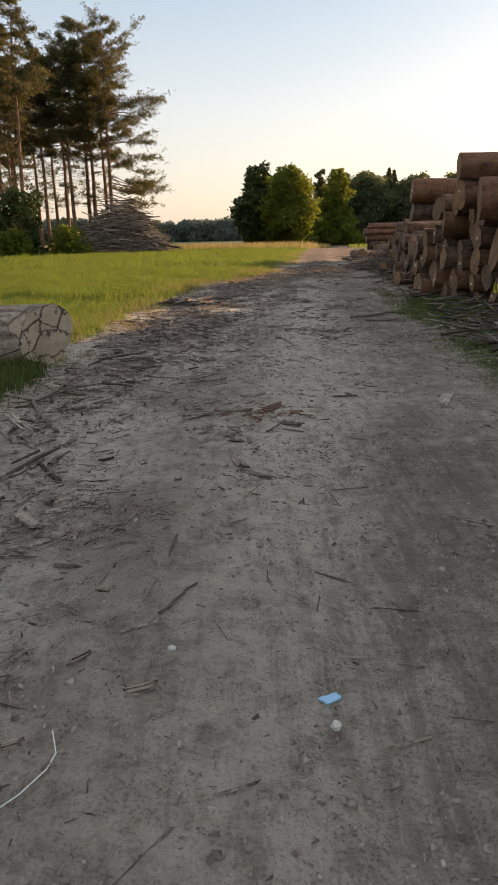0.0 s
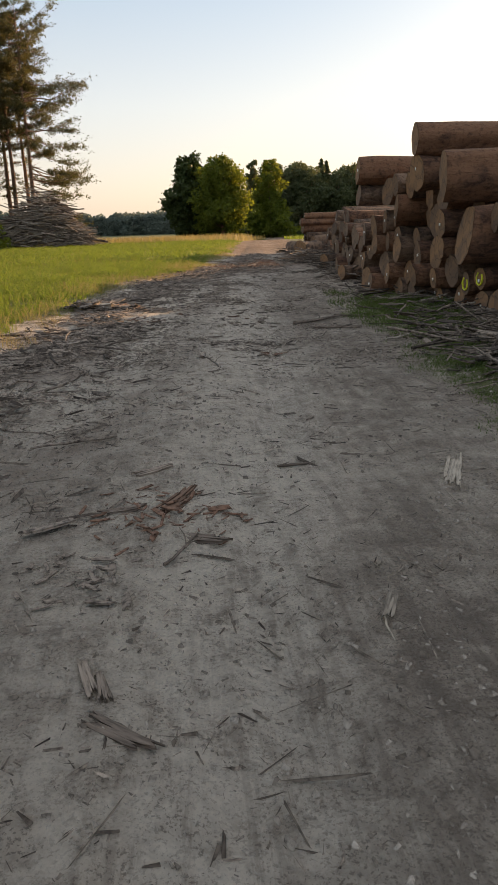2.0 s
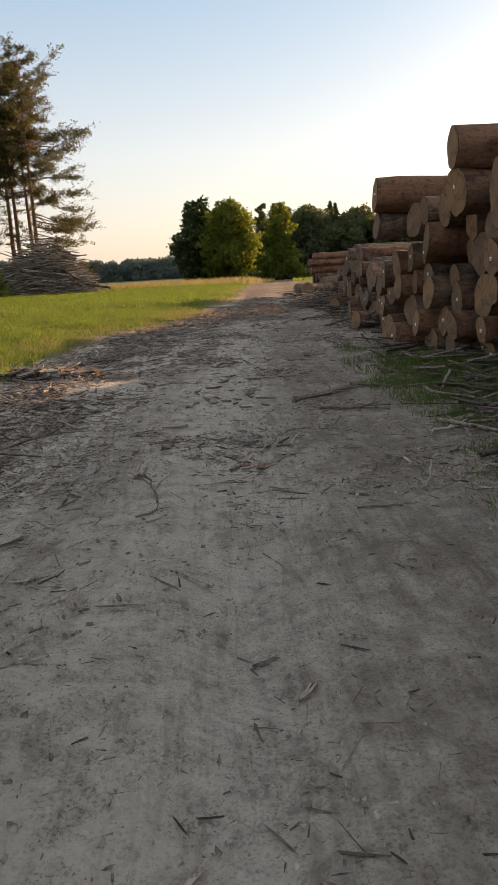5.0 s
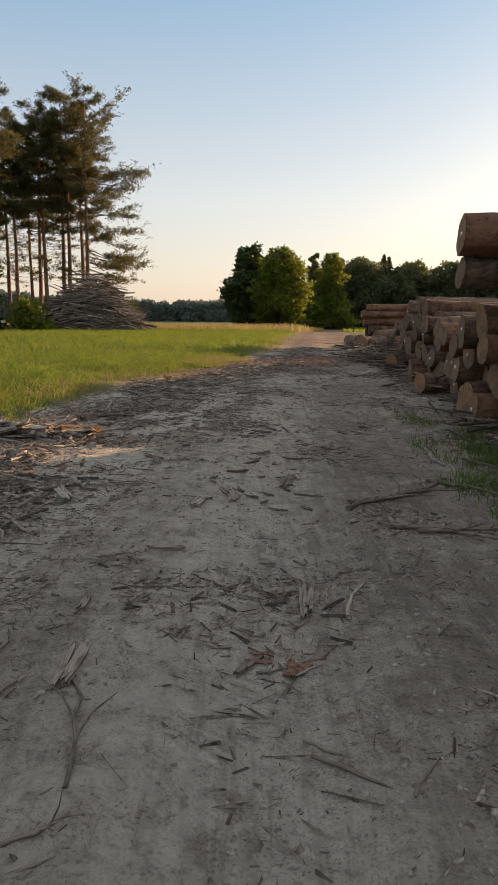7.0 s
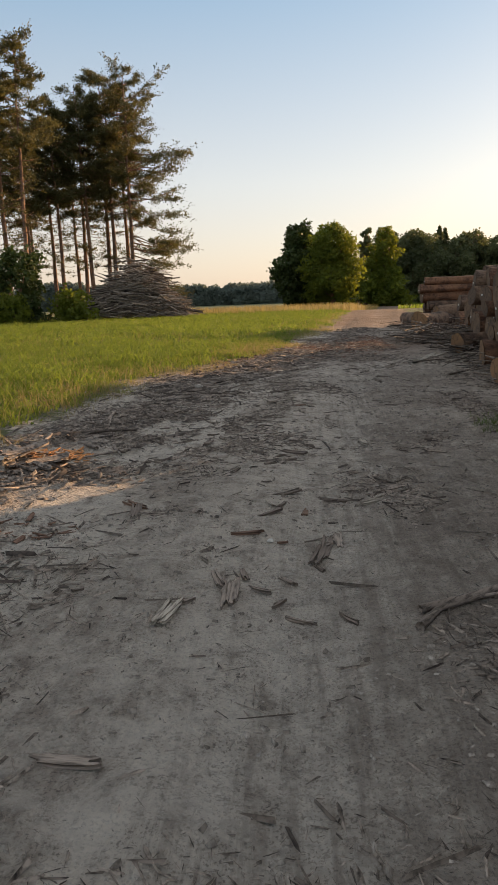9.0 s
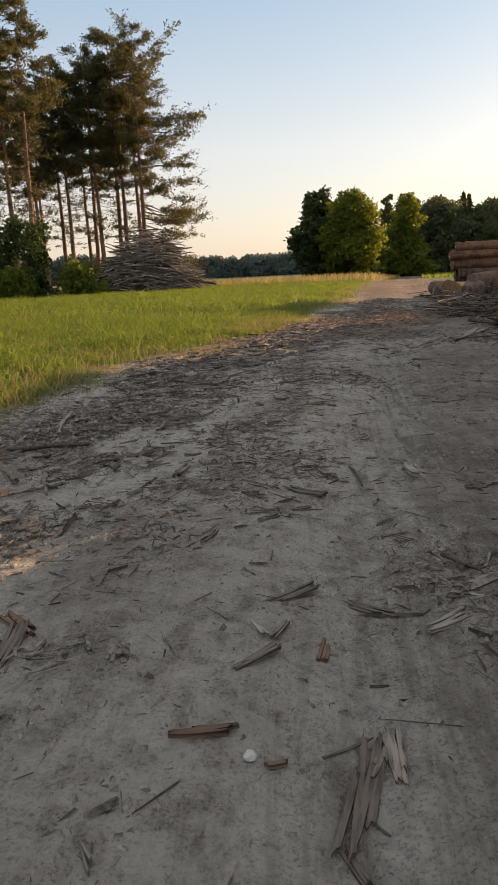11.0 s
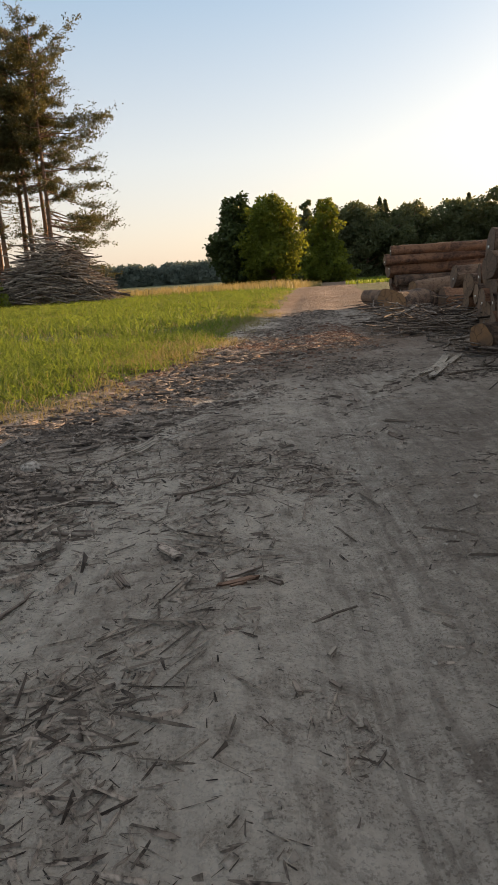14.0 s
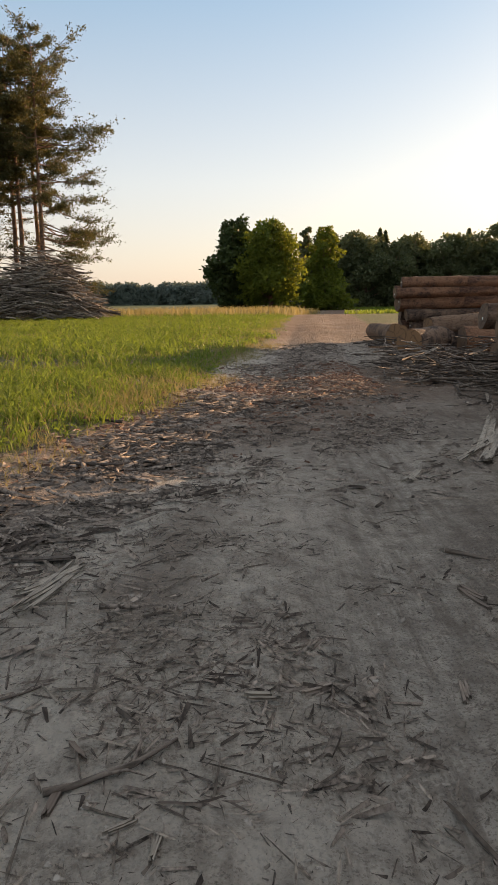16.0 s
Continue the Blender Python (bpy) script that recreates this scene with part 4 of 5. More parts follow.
slab(1.58, 14.37, 0.24, 0.048, 75, 759, DARK_PIECE, "dark grey piece of bark lying on the track", "bark_piece", 0.014)
stick(1.48, 14.38, 0.18, 0.006, 34, 760, DARK_STICK, "thin dark broken stick lying on the track")
stick(1.51, 14.13, 0.18, 0.006, -46, 761, DARK_STICK, "thin dark broken stick lying on the track")
slab(1.48, 13.97, 0.13, 0.026, -60, 762, DARK_PIECE, "dark grey piece of bark lying on the track", "bark_piece", 0.014)
slab(1.35, 16.73, 0.23, 0.046, -32, 763, DARK_PIECE, "dark grey piece of bark lying on the track", "bark_piece", 0.014)
slab(1.12, 16.22, 0.14, 0.028, 50, 764, DARK_PIECE, "dark grey piece of bark lying on the track", "bark_piece", 0.014)
slab(2.05, 17.25, 0.29, 0.058, -75, 765, PALE, "pale weathered splinter of wood lying on the track", "wood_splinter", 0.014)
stick(2.09, 15.62, 0.35, 0.010, -63, 766, DARK_STICK, "dark forked branch lying across the track side", "branch", 0.2, True)
slab(0.84, 15.91, 0.16, 0.032, 71, 767, DARK_PIECE, "dark grey piece of bark lying on the track", "bark_piece", 0.014)
slab(1.27, 14.28, 0.06, 0.016, 14, 768, RED_PIECE, "reddish curled piece of bark lying on the track", "bark_piece", 0.014)
slab(1.62, 15.25, 0.33, 0.066, -38, 769, DARK_PIECE, "dark grey piece of bark lying on the track", "bark_piece", 0.014)
slab(-0.20, 16.21, 0.32, 0.064, 97, 770, DARK_PIECE, "dark grey piece of bark lying on the track", "bark_piece", 0.014)
slab(0.84, 13.89, 0.10, 0.020, -56, 771, PALE, "pale weathered splinter of wood lying on the track", "wood_splinter", 0.014)
slab(2.08, 17.27, 0.35, 0.070, -75, 772, PALE, "pale weathered splinter of wood lying on the track", "wood_splinter", 0.014)
stick(1.67, 17.23, 0.46, 0.012, -82, 773, DARK_STICK, "thin dark broken stick lying on the track")
slab(1.33, 16.72, 0.27, 0.054, -27, 774, DARK_PIECE, "dark grey piece of bark lying on the track", "bark_piece", 0.014)
slab(1.13, 16.22, 0.13, 0.026, 43, 775, PALE, "pale weathered splinter of wood lying on the track", "wood_splinter", 0.014)
slab(1.31, 16.41, 0.12, 0.024, 22, 776, DARK_PIECE, "dark grey piece of bark lying on the track", "bark_piece", 0.014)
stick(1.10, 16.37, 0.14, 0.006, 13, 777, DARK_STICK, "thin dark broken stick lying on the track")
slab(1.21, 16.52, 0.10, 0.020, 36, 778, DARK_PIECE, "dark grey piece of bark lying on the track", "bark_piece", 0.014)
slab(1.86, 16.01, 0.13, 0.026, -40, 779, DARK_PIECE, "dark grey piece of bark lying on the track", "bark_piece", 0.014)
stick(0.83, 16.01, 0.14, 0.006, 64, 780, DARK_STICK, "thin dark broken stick lying on the track")
slab(1.41, 19.56, 0.24, 0.048, 33, 781, DARK_PIECE, "dark grey piece of bark lying on the track", "bark_piece", 0.014)
slab(4.35, 26.38, 2.25, 0.220, 63, 782, PALE, "large pale curved bark sheet beside the log stack", "bark_sheet", 0.02)
slab(0.44, 17.30, 0.28, 0.056, 79, 784, DARK_PIECE, "dark grey piece of bark lying on the track", "bark_piece", 0.014)
slab(1.39, 19.44, 0.21, 0.042, 32, 785, RED_PIECE, "reddish curled piece of bark lying on the track", "bark_piece", 0.014)
stick(1.78, 19.16, 0.30, 0.008, 24, 786, DARK_STICK, "thin dark broken stick lying on the track")
slab(1.75, 18.85, 0.07, 0.016, 60, 787, PALE, "pale weathered splinter of wood lying on the track", "wood_splinter", 0.014)
slab(0.82, 19.55, 0.20, 0.040, -65, 788, DARK_PIECE, "dark grey piece of bark lying on the track", "bark_piece", 0.014)
stick(-0.04, 22.38, 0.40, 0.010, 42, 789, DARK_STICK, "thin dark broken stick lying on the track")
slab(0.55, 22.57, 0.77, 0.100, 75, 790, PALE, "pale weathered splinter of wood lying on the track", "wood_splinter", 0.014)
slab(1.59, 18.59, 0.07, 0.016, -78, 791, DARK_PIECE, "dark grey piece of bark lying on the track", "bark_piece", 0.014)
slab(1.73, 18.61, 0.06, 0.016, -58, 792, DARK_PIECE, "dark grey piece of bark lying on the track", "bark_piece", 0.014)
stick(0.33, 19.50, 0.34, 0.010, 70, 793, DARK_STICK, "dark forked branch lying across the track side", "branch", 0.2, True)
slab(1.63, 21.36, 0.17, 0.034, -9, 794, PALE, "pale weathered splinter of wood lying on the track", "wood_splinter", 0.014)
stick(1.17, 20.96, 0.46, 0.013, 33, 795, DARK_STICK, "dark forked branch lying across the track side", "branch", 0.2, True)
slab(1.00, 20.82, 0.13, 0.026, 82, 796, DARK_PIECE, "dark grey piece of bark lying on the track", "bark_piece", 0.014)
slab(3.15, 24.91, 0.47, 0.094, 60, 797, PALE, "pale weathered splinter of wood lying on the track", "wood_splinter", 0.014)
slab(4.04, 25.67, 1.69, 0.220, 61, 798, PALE, "large pale curved bark sheet beside the log stack", "bark_sheet", 0.02)
slab(2.78, 22.25, 0.28, 0.056, -68, 799, DARK_PIECE, "dark grey piece of bark lying on the track", "bark_piece", 0.014)
slab(2.45, 21.44, 0.18, 0.036, -102, 800, DARK_PIECE, "dark grey piece of bark lying on the track", "bark_piece", 0.014)
slab(1.87, 21.45, 0.20, 0.040, 27, 801, DARK_PIECE, "dark grey piece of bark lying on the track", "bark_piece", 0.014)
slab(0.52, 22.67, 0.48, 0.096, 53, 802, PALE, "pale weathered splinter of wood lying on the track", "wood_splinter", 0.014)
stick(0.73, 21.51, 0.22, 0.006, 31, 803, DARK_STICK, "dark forked branch lying across the track side", "branch", 0.2, True)
slab(1.03, 21.05, 0.11, 0.022, -54, 804, DARK_PIECE, "dark grey piece of bark lying on the track", "bark_piece", 0.014)
slab(1.22, 20.71, 0.10, 0.020, 29, 805, PALE, "pale weathered splinter of wood lying on the track", "wood_splinter", 0.014)
slab(1.33, 20.62, 0.10, 0.020, 82, 806, PALE, "pale weathered splinter of wood lying on the track", "wood_splinter", 0.014)

slab(1.01, 13.56, 0.48, 0.090, -87, 850, DARK_PIECE, "dark grey piece of bark lying on the track", "bark_piece", 0.014)
slab(0.93, 13.68, 0.22, 0.045, -73, 851, DARK_PIECE, "dark grey piece of bark lying on the track", "bark_piece", 0.014)
slab(1.07, 13.73, 0.17, 0.035, -79, 852, DARK_PIECE, "dark grey piece of bark lying on the track", "bark_piece", 0.014)
slab(1.16, 13.58, 0.15, 0.029, -29, 853, DARK_PIECE, "dark grey piece of bark lying on the track", "bark_piece", 0.014)
slab(1.26, 13.43, 0.12, 0.024, 56, 854, DARK_PIECE, "dark grey piece of bark lying on the track", "bark_piece", 0.014)
slab(1.37, 13.27, 0.17, 0.033, -36, 855, DARK_PIECE, "dark grey piece of bark lying on the track", "bark_piece", 0.014)
slab(1.60, 13.27, 0.15, 0.029, -51, 856, DARK_PIECE, "dark grey piece of bark lying on the track", "bark_piece", 0.014)
slab(0.82, 13.38, 0.07, 0.016, 52, 857, DARK_PIECE, "dark grey piece of bark lying on the track", "bark_piece", 0.014)
slab(0.77, 13.26, 0.09, 0.018, 67, 858, PALE, "pale weathered splinter of wood lying on the track", "wood_splinter", 0.014)
slab(1.31, 13.72, 0.12, 0.024, -43, 859, DARK_PIECE, "dark grey piece of bark lying on the track", "bark_piece", 0.014)
slab(1.51, 14.21, 0.48, 0.090, 80, 860, DARK_PIECE, "dark grey piece of bark lying on the track", "bark_piece", 0.014)
slab(0.18, 15.05, 0.25, 0.049, -38, 861, RED_PIECE, "reddish curled piece of bark lying on the track", "bark_piece", 0.014)
slab(0.22, 14.87, 0.36, 0.072, -83, 862, DARK_PIECE, "dark grey piece of bark lying on the track", "bark_piece", 0.014)
slab(1.55, 19.49, 0.13, 0.025, 137, 863, DARK_PIECE, "dark grey piece of bark lying on the track", "bark_piece", 0.014)
slab(0.45, 17.73, 0.13, 0.026, 10, 864, DARK_PIECE, "dark grey piece of bark lying on the track", "bark_piece", 0.014)
slab(0.57, 17.43, 0.17, 0.035, 115, 865, DARK_PIECE, "dark grey piece of bark lying on the track", "bark_piece", 0.014)
slab(0.09, 5.97, 0.41, 0.081, 63, 866, RED_PIECE, "reddish curled piece of bark lying on the track", "bark_piece", 0.014)
slab(-0.06, 6.46, 0.28, 0.056, 34, 867, DARK_PIECE, "dark grey piece of bark lying on the track", "bark_piece", 0.014)
slab(-0.21, 5.82, 0.25, 0.051, 17, 868, DARK_PIECE, "dark grey piece of bark lying on the track", "bark_piece", 0.014)
slab(0.97, 4.59, 0.23, 0.045, 68, 869, PALE, "pale weathered splinter of wood lying on the track", "wood_splinter", 0.014)
slab(1.03, 4.99, 0.09, 0.018, 62, 870, PALE, "pale weathered splinter of wood lying on the track", "wood_splinter", 0.014)
slab(0.23, 5.42, 0.32, 0.064, -24, 871, DARK_PIECE, "dark grey piece of bark lying on the track", "bark_piece", 0.014)

stick(3.00, 13.82, 0.66, 0.024, -48, 901, DARK_STICK, "dark crooked branch lying on the verge before the logs", "branch", 0.2, True)
stick(0.49, 10.17, 0.67, 0.010, 102, 909, DARK_STICK, "thin dark broken stick lying on the track", "stick", 0.2, True)
stick(0.12, 5.29, 0.36, 0.009, 63, 911, DARK_STICK, "thin dark broken stick lying on the track", "stick", 0.2, True)
stick(-0.77, 12.31, 1.82, 0.018, 65, 914, DARK_STICK, "dark crooked branch lying on the verge beside the field", "branch", 0.2, True)
stick(2.94, 22.83, 0.31, 0.016, -40, 919, DARK_STICK, "thin dark broken stick lying on the track", "stick", 0.1, False)
stick(0.48, 20.40, 0.51, 0.012, -18, 928, DARK_STICK, "thin dark broken stick lying on the track", "stick", 0.1, False)


def stone(x, y, size, seed, label, material=STONE, name="stone"):
    """A small angular stone or clod, sunk a little."""
    bm = bmesh.new()
    bmesh.ops.create_icosphere(bm, subdivisions=2, radius=size)
    rng = random.Random(seed)
    for v in bm.verts:
        v.co *= rng.uniform(0.75, 1.15)
        v.co.z = max(v.co.z * 0.75, -size * 0.3)
    mesh = bpy.data.meshes.new(name)
    bm.to_mesh(mesh)
    bm.free()
    mesh.materials.append(material)
    ob = new(name, mesh)
    ob.matrix_basis = pose(x, y, gh(x, y) + size * 0.25, 0, 0, rng.uniform(0, 360))
    return tagged(ob, label, "stone")


stone(0.17, 1.46, 0.022, 1, "small pale angular stone on the track")
stone(-0.44, 1.83, 0.018, 2, "small pale angular stone on the track")
stone(1.19, 14.31, 0.022, 3, "small pale angular stone on the track")
stone(-0.29, 21.93, 0.09, 4, "dark clod of earth at the track's edge", CRUMB, "clod")
slab(0.16, 1.60, 0.072, 0.045, 34, 790, BLUE, "torn scrap of light blue plastic on the track", "plastic_scrap", 0.004)
string = new("string", mesh_from("string", *tube([(-0.90, 1.0, gh(-0.9, 1.0) + 0.004), (-0.82, 1.09, gh(-0.82, 1.09) + 0.008), (-0.76, 1.18, gh(-0.76, 1.18) + 0.01),
                                                  (-0.75, 1.25, gh(-0.75, 1.25) + 0.012), (-0.79, 1.36, gh(-0.79, 1.36) + 0.006)], [0.0025] * 5, 5), STRING, True))
tagged(string, "thin pale curved string lying on the track", "string")


# ---------------------------------------------------------------- grass and crop
def blades(rng, xy, height, width, lean=0.45, z=None):
    """Arrays of bent grass blades, each of a quad and a tip."""
    n = len(xy)
    h = height * rng.uniform(0.55, 1.25, n)
    w = width * rng.uniform(0.7, 1.3, n)
    a, b = rng.uniform(0, 6.28, n), rng.uniform(0, 6.28, n)
    k = lean * rng.uniform(0.2, 1.3, n) * h
    base = np.stack([xy[:, 0], xy[:, 1], ground_height(xy[:, 0], xy[:, 1]) - 0.02 if z is None else z], 1)
    side = np.stack([np.cos(a), np.sin(a), 0 * a], 1) * w[:, None] * 0.5
    out = np.stack([np.cos(b), np.sin(b), 0 * b], 1)
    midp = base + out * (k * 0.3)[:, None] + np.stack([0 * h, 0 * h, h * 0.58], 1)
    tip = base + out * k[:, None] + np.stack([0 * h, 0 * h, h], 1)
    v = np.stack([base - side * 0.7, base + side * 0.7, midp + side, midp - side, tip], 1).reshape(-1, 3)
    f = np.array([(0, 1, 2), (0, 2, 3), (3, 2, 4)])
    return v, (np.arange(n)[:, None, None] * 5 + f[None]).reshape(-1, 3)


def leaflets(rng, xy, height, size):
    """Arrays of small crop leaves: diamond leaves at random heights and tilts."""
    n = len(xy)
    g = ground_height(xy[:, 0], xy[:, 1])
    z = g + height * rng.uniform(0.35, 1.1, n)
    d = rng.normal(0, 1, (n, 3))
    d[:, 2] *= 0.6
    d /= np.linalg.norm(d, axis=1)[:, None]
    e = np.cross(d, rng.normal(0, 1, (n, 3)))
    e /= np.linalg.norm(e, axis=1)[:, None]
    s = size * rng.uniform(0.6, 1.3, n)[:, None]
    c = np.stack([xy[:, 0], xy[:, 1], z], 1)
    v = np.stack([c - d * s, c + e * s * 0.5, c + d * s, c - e * s * 0.5], 1).reshape(-1, 3)
    return v, np.arange(n * 4).reshape(-1, 4)


def field_weight(x, y):
    return np.clip(smooth(left_edge(y) - x + 0.35 * rough_noise(x, y, 0.7, 11) - 0.25, -0.1, 0.8), 0, 1) * (0.55 + 0.45 * rough_noise(x, y, 0.35, 15))


rng = np.random.default_rng(17)
for y0, y1, x0, plants, each, tall, wide in ((4, 16, -9, 5200, 13, 0.20, 0.012), (16, 34, -17, 11000, 11, 0.21, 0.016), (34, 78, -42, 17000, 9, 0.26, 0.030)):
    root = scatter_by(rng, x0, 7.0, y0, y1, field_weight)(plants)
    size = rng.uniform(0.5, 1.35, len(root)) * (1 + 0.55 * rough_noise(root[:, 0], root[:, 1], 0.8, 28)) * (0.4 + 0.6 * smooth(left_edge(root[:, 1]) - root[:, 0], 0.0, 2.2))
    xy = np.repeat(root, each, 0) + rng.normal(0, 0.05 + wide * 2, (len(root) * each, 2))
    v, f = blades(rng, xy, tall * np.repeat(size, each), wide, 0.9)
    tagged(new("field_crop", mesh_from("field_crop", v, f, BLADE)), "dense green crop and grass of the field", "grass", kind="stuff")
    tops = np.repeat(root, each // 2, 0) + rng.normal(0, 0.04 + wide * 2, (len(root) * (each // 2), 2))
    v, f = leaflets(rng, tops, tall * np.repeat(size, each // 2), wide * 1.5)
    tagged(new("crop_leaves", mesh_from("crop_leaves", v, f, BLADE)), "small leaves of the field crop", "grass", kind="stuff")
xy = scatter_by(rng, -16, 6, 7, 66, lambda x, y: field_weight(x, y) * (0.25 + smooth(rough_noise(x, y, 0.5, 18), 0.0, 0.5)) * (0.3 + 0.7 * (1 - smooth(left_edge(y) - x, 1.0, 5.0))))(30000)
tagged(new("dry_stalks", mesh_from("dry_stalks", *blades(rng, xy, 0.22, 0.009, 0.7), STRAW)), "dry yellow grass stalks in the field", "grass", kind="stuff")
xy = scatter_by(rng, -3, 7, 2, 44, lambda x, y: np.clip(grass_cover(x, y) - 0.1, 0, 1) * (x > right_edge(y) - 1.0) * smooth(rough_noise(x, y, 1.8, 29), -0.5, 0.3))(60000)
tagged(new("verge_grass", mesh_from("verge_grass", *blades(rng, xy, 0.05 + 0.10 * np.exp(-((xy[:, 1] - 15.3) / 3.0) ** 2), 0.007, 1.1), TURF)), "short dark grass on the verge before the logs", "grass", kind="stuff")
xy = scatter_by(rng, -4, 4, 8, 45, lambda x, y: smooth(left_edge(y) - x, -0.35, 0.25) * (1 - smooth(left_edge(y) - x, 0.6, 1.8)) * smooth(rough_noise(x, y, 0.9, 27), -0.3, 0.4))(9000)
tagged(new("dry_edge_grass", mesh_from("dry_edge_grass", *blades(rng, xy, 0.11, 0.008, 0.9), STRAW)), "short dry grass along the field's edge", "grass", kind="stuff")
xy = np.stack([rng.uniform(-6.0, -2.3, 6000), rng.uniform(5.7, 7.7, 6000)], 1)
xy = xy[xy[:, 0] < left_edge(xy[:, 1]) - 0.05]
tagged(new("tall_grass", mesh_from("tall_grass", *blades(rng, xy, 0.34, 0.011, 0.5), TURF)), "tall dark grass round the old log", "grass", kind="stuff")
xy = scatter_by(rng, -22, 14, 62, 128, lambda x, y: smooth(left_edge(y) - x, -0.3, 1.2) * smooth(y, 70, 84))(26000)
tagged(new("dry_grass", mesh_from("dry_grass", *blades(rng, xy, 0.8, 0.045, 0.3), STRAW)), "tall dry yellow grass at the field's far edge", "grass", kind="stuff")
xy = np.stack([rng.uniform(10, 60, 26000), rng.uniform(84, 165, 26000)], 1)
xy = xy[xy[:, 0] > right_edge(xy[:, 1]) + 0.8]
tagged(new("far_crop", mesh_from("far_crop", *blades(rng, xy, 0.4, 0.1, 0.4), BLADE)), "bright green crop of the far field", "grass", kind="stuff")


# ---------------------------------------------------------------- trees
def cards(rng, centres, size, slim=0.55, droop=0.0):
    """Arrays of many small leaf sprays, one bent quad pair each, round the given centres."""
    n = len(centres)
    d = rng.normal(0, 1, (n, 3))
    d[:, 2] = d[:, 2] * 0.7 - droop
    d /= np.linalg.norm(d, axis=1)[:, None]
    e = np.cross(d, rng.normal(0, 1, (n, 3)))
    e /= np.linalg.norm(e, axis=1)[:, None]
    s = (size * rng.uniform(0.5, 1.4, n))[:, None]
    v = np.stack([centres - d * s * 0.5 - e * s * slim * 0.25, centres - d * s * 0.1 + e * s * slim * 0.6,
                  centres + d * s * 0.6, centres - d * s * 0.05 - e * s * slim * 0.55], 1).reshape(-1, 3)
    return v, np.arange(n * 4).reshape(-1, 4)


def limb(a, b, r0, r1, seed, sag=0.08, steps=5):
    rng = np.random.default_rng(seed)
    a, b = np.asarray(a, float), np.asarray(b, float)
    l = np.linalg.norm(b - a)
    pts = [a + (b - a) * s + rng.normal(0, 0.025, 3) * l * (0 < s < 1) + (0, 0, -sag * l * math.sin(math.pi * s)) for s in np.linspace(0, 1, steps)]
    return tube(pts, np.linspace(r0, r1, steps), 5, seed)


def pine(name, m, height, bare, spread, seed, label, lean=0.03, right=0.0):
    """A tall pine: bare reddish stem, thin dead branches below, ragged crown of boughs that end in upturned tufts.
    right: how far the boughs towards +x outreach the others and how low they start."""
    rng = np.random.default_rng(seed)
    tree = holder(name, m, label, "tree", "pines at the wood's edge")
    drift = rng.uniform(-lean, lean, 2) * height
    steps = 10
    axis = lambda s: np.array([drift[0] * s ** 1.4, drift[1] * s ** 1.4, height * s])
    pts = [axis(s) + (rng.normal(0, 0.03, 3) if s else 0) for s in np.linspace(0, 1, steps)]
    r = height * 0.0115
    part("trunk", mesh_from("trunk", *tube(pts, np.linspace(r, 0.03, steps) * np.r_[1.25, np.ones(steps - 1)], 9, seed, 0.05), PINE_BARK, True), tree)
    twigs, centres, dirs = [], [], []
    for k in range(84):
        s = bare * 0.45 + (0.985 - bare * 0.45) * (k / 83) + rng.normal(0, 0.008)
        a = rng.uniform(0, 6.28)
        side = max(0.0, math.cos(a)) * right
        low = bare * (1 - 0.75 * side)
        u = max(0.0, (s - low) / (1 - low))
        dead = s < low
        reach = spread * (0.35 + 0.65 * math.sin(math.pi * min(1.0, 0.3 + 0.7 * u)) ** 0.8) * rng.uniform(0.35, 1.12) * (1 + 0.5 * side)
        if dead:
            reach = spread * rng.uniform(0.2, 0.6)
        start = axis(s)
        rise = rng.uniform(-0.22, 0.1) if dead else -0.15 + 0.5 * u + rng.normal(0, 0.2)
        out = np.array([math.cos(a), math.sin(a), rise])
        end = start + out * reach
        part("branch", mesh_from("branch", *limb(start, end, 0.02 + 0.012 * reach, 0.012, seed * 97 + k, 0.07), PINE_BARK, True), tree)
        sprays = int((3 if dead else 8) + (1.0 if dead else 4.2) * reach)
        for j in range(sprays):
            q = rng.uniform(0.3, 1.0) ** 0.8
            root = start + (end - start) * q - (0, 0, 0.07 * reach * math.sin(math.pi * q))
            turn = a + rng.choice((-1, 1)) * rng.uniform(0.2, 1.1)
            l = rng.uniform(0.3, 1.0) * (0.6 + 0.24 * reach)
            tip = root + l * np.array([math.cos(turn), math.sin(turn), rng.uniform(-0.35, 0.6)])
            if j % 2 == 0:
                twigs.append(tube([root, (root + tip) / 2 + (0, 0, -0.05 * l), tip], [0.016, 0.011, 0.006], 3, j))
            if dead and rng.random() < 0.75:
                continue
            n = 24
            along = rng.uniform(0.25, 1.05, (n, 1))
            centres.append(root + (tip - root) * along + rng.normal(0, 0.17, (n, 3)) * (1, 1, 0.75))
            dirs.append((tip - root) / l * 0.8 + rng.normal(0, 0.6, (n, 3)) + (0, 0, 0.35))
    tagged(part("twig_work", mesh_from("twig_work", *joined(twigs), PINE_BARK), tree), kind="stuff")
    c, d = np.concatenate(centres), np.concatenate(dirs)
    d /= np.linalg.norm(d, axis=1)[:, None]
    e = np.cross(d, rng.normal(0, 1, d.shape))
    e /= np.linalg.norm(e, axis=1)[:, None]
    l = rng.uniform(0.10, 0.22, (len(c), 1))
    v = np.stack([c - d * l * 0.5, c + e * l * 0.3, c + d * l * 0.7, c - e * l * 0.3], 1).reshape(-1, 3)
    part("crown", mesh_from("crown", v, np.arange(len(v)).reshape(-1, 4), NEEDLES), tree, "dark green needles in ragged tufts")
    return tree


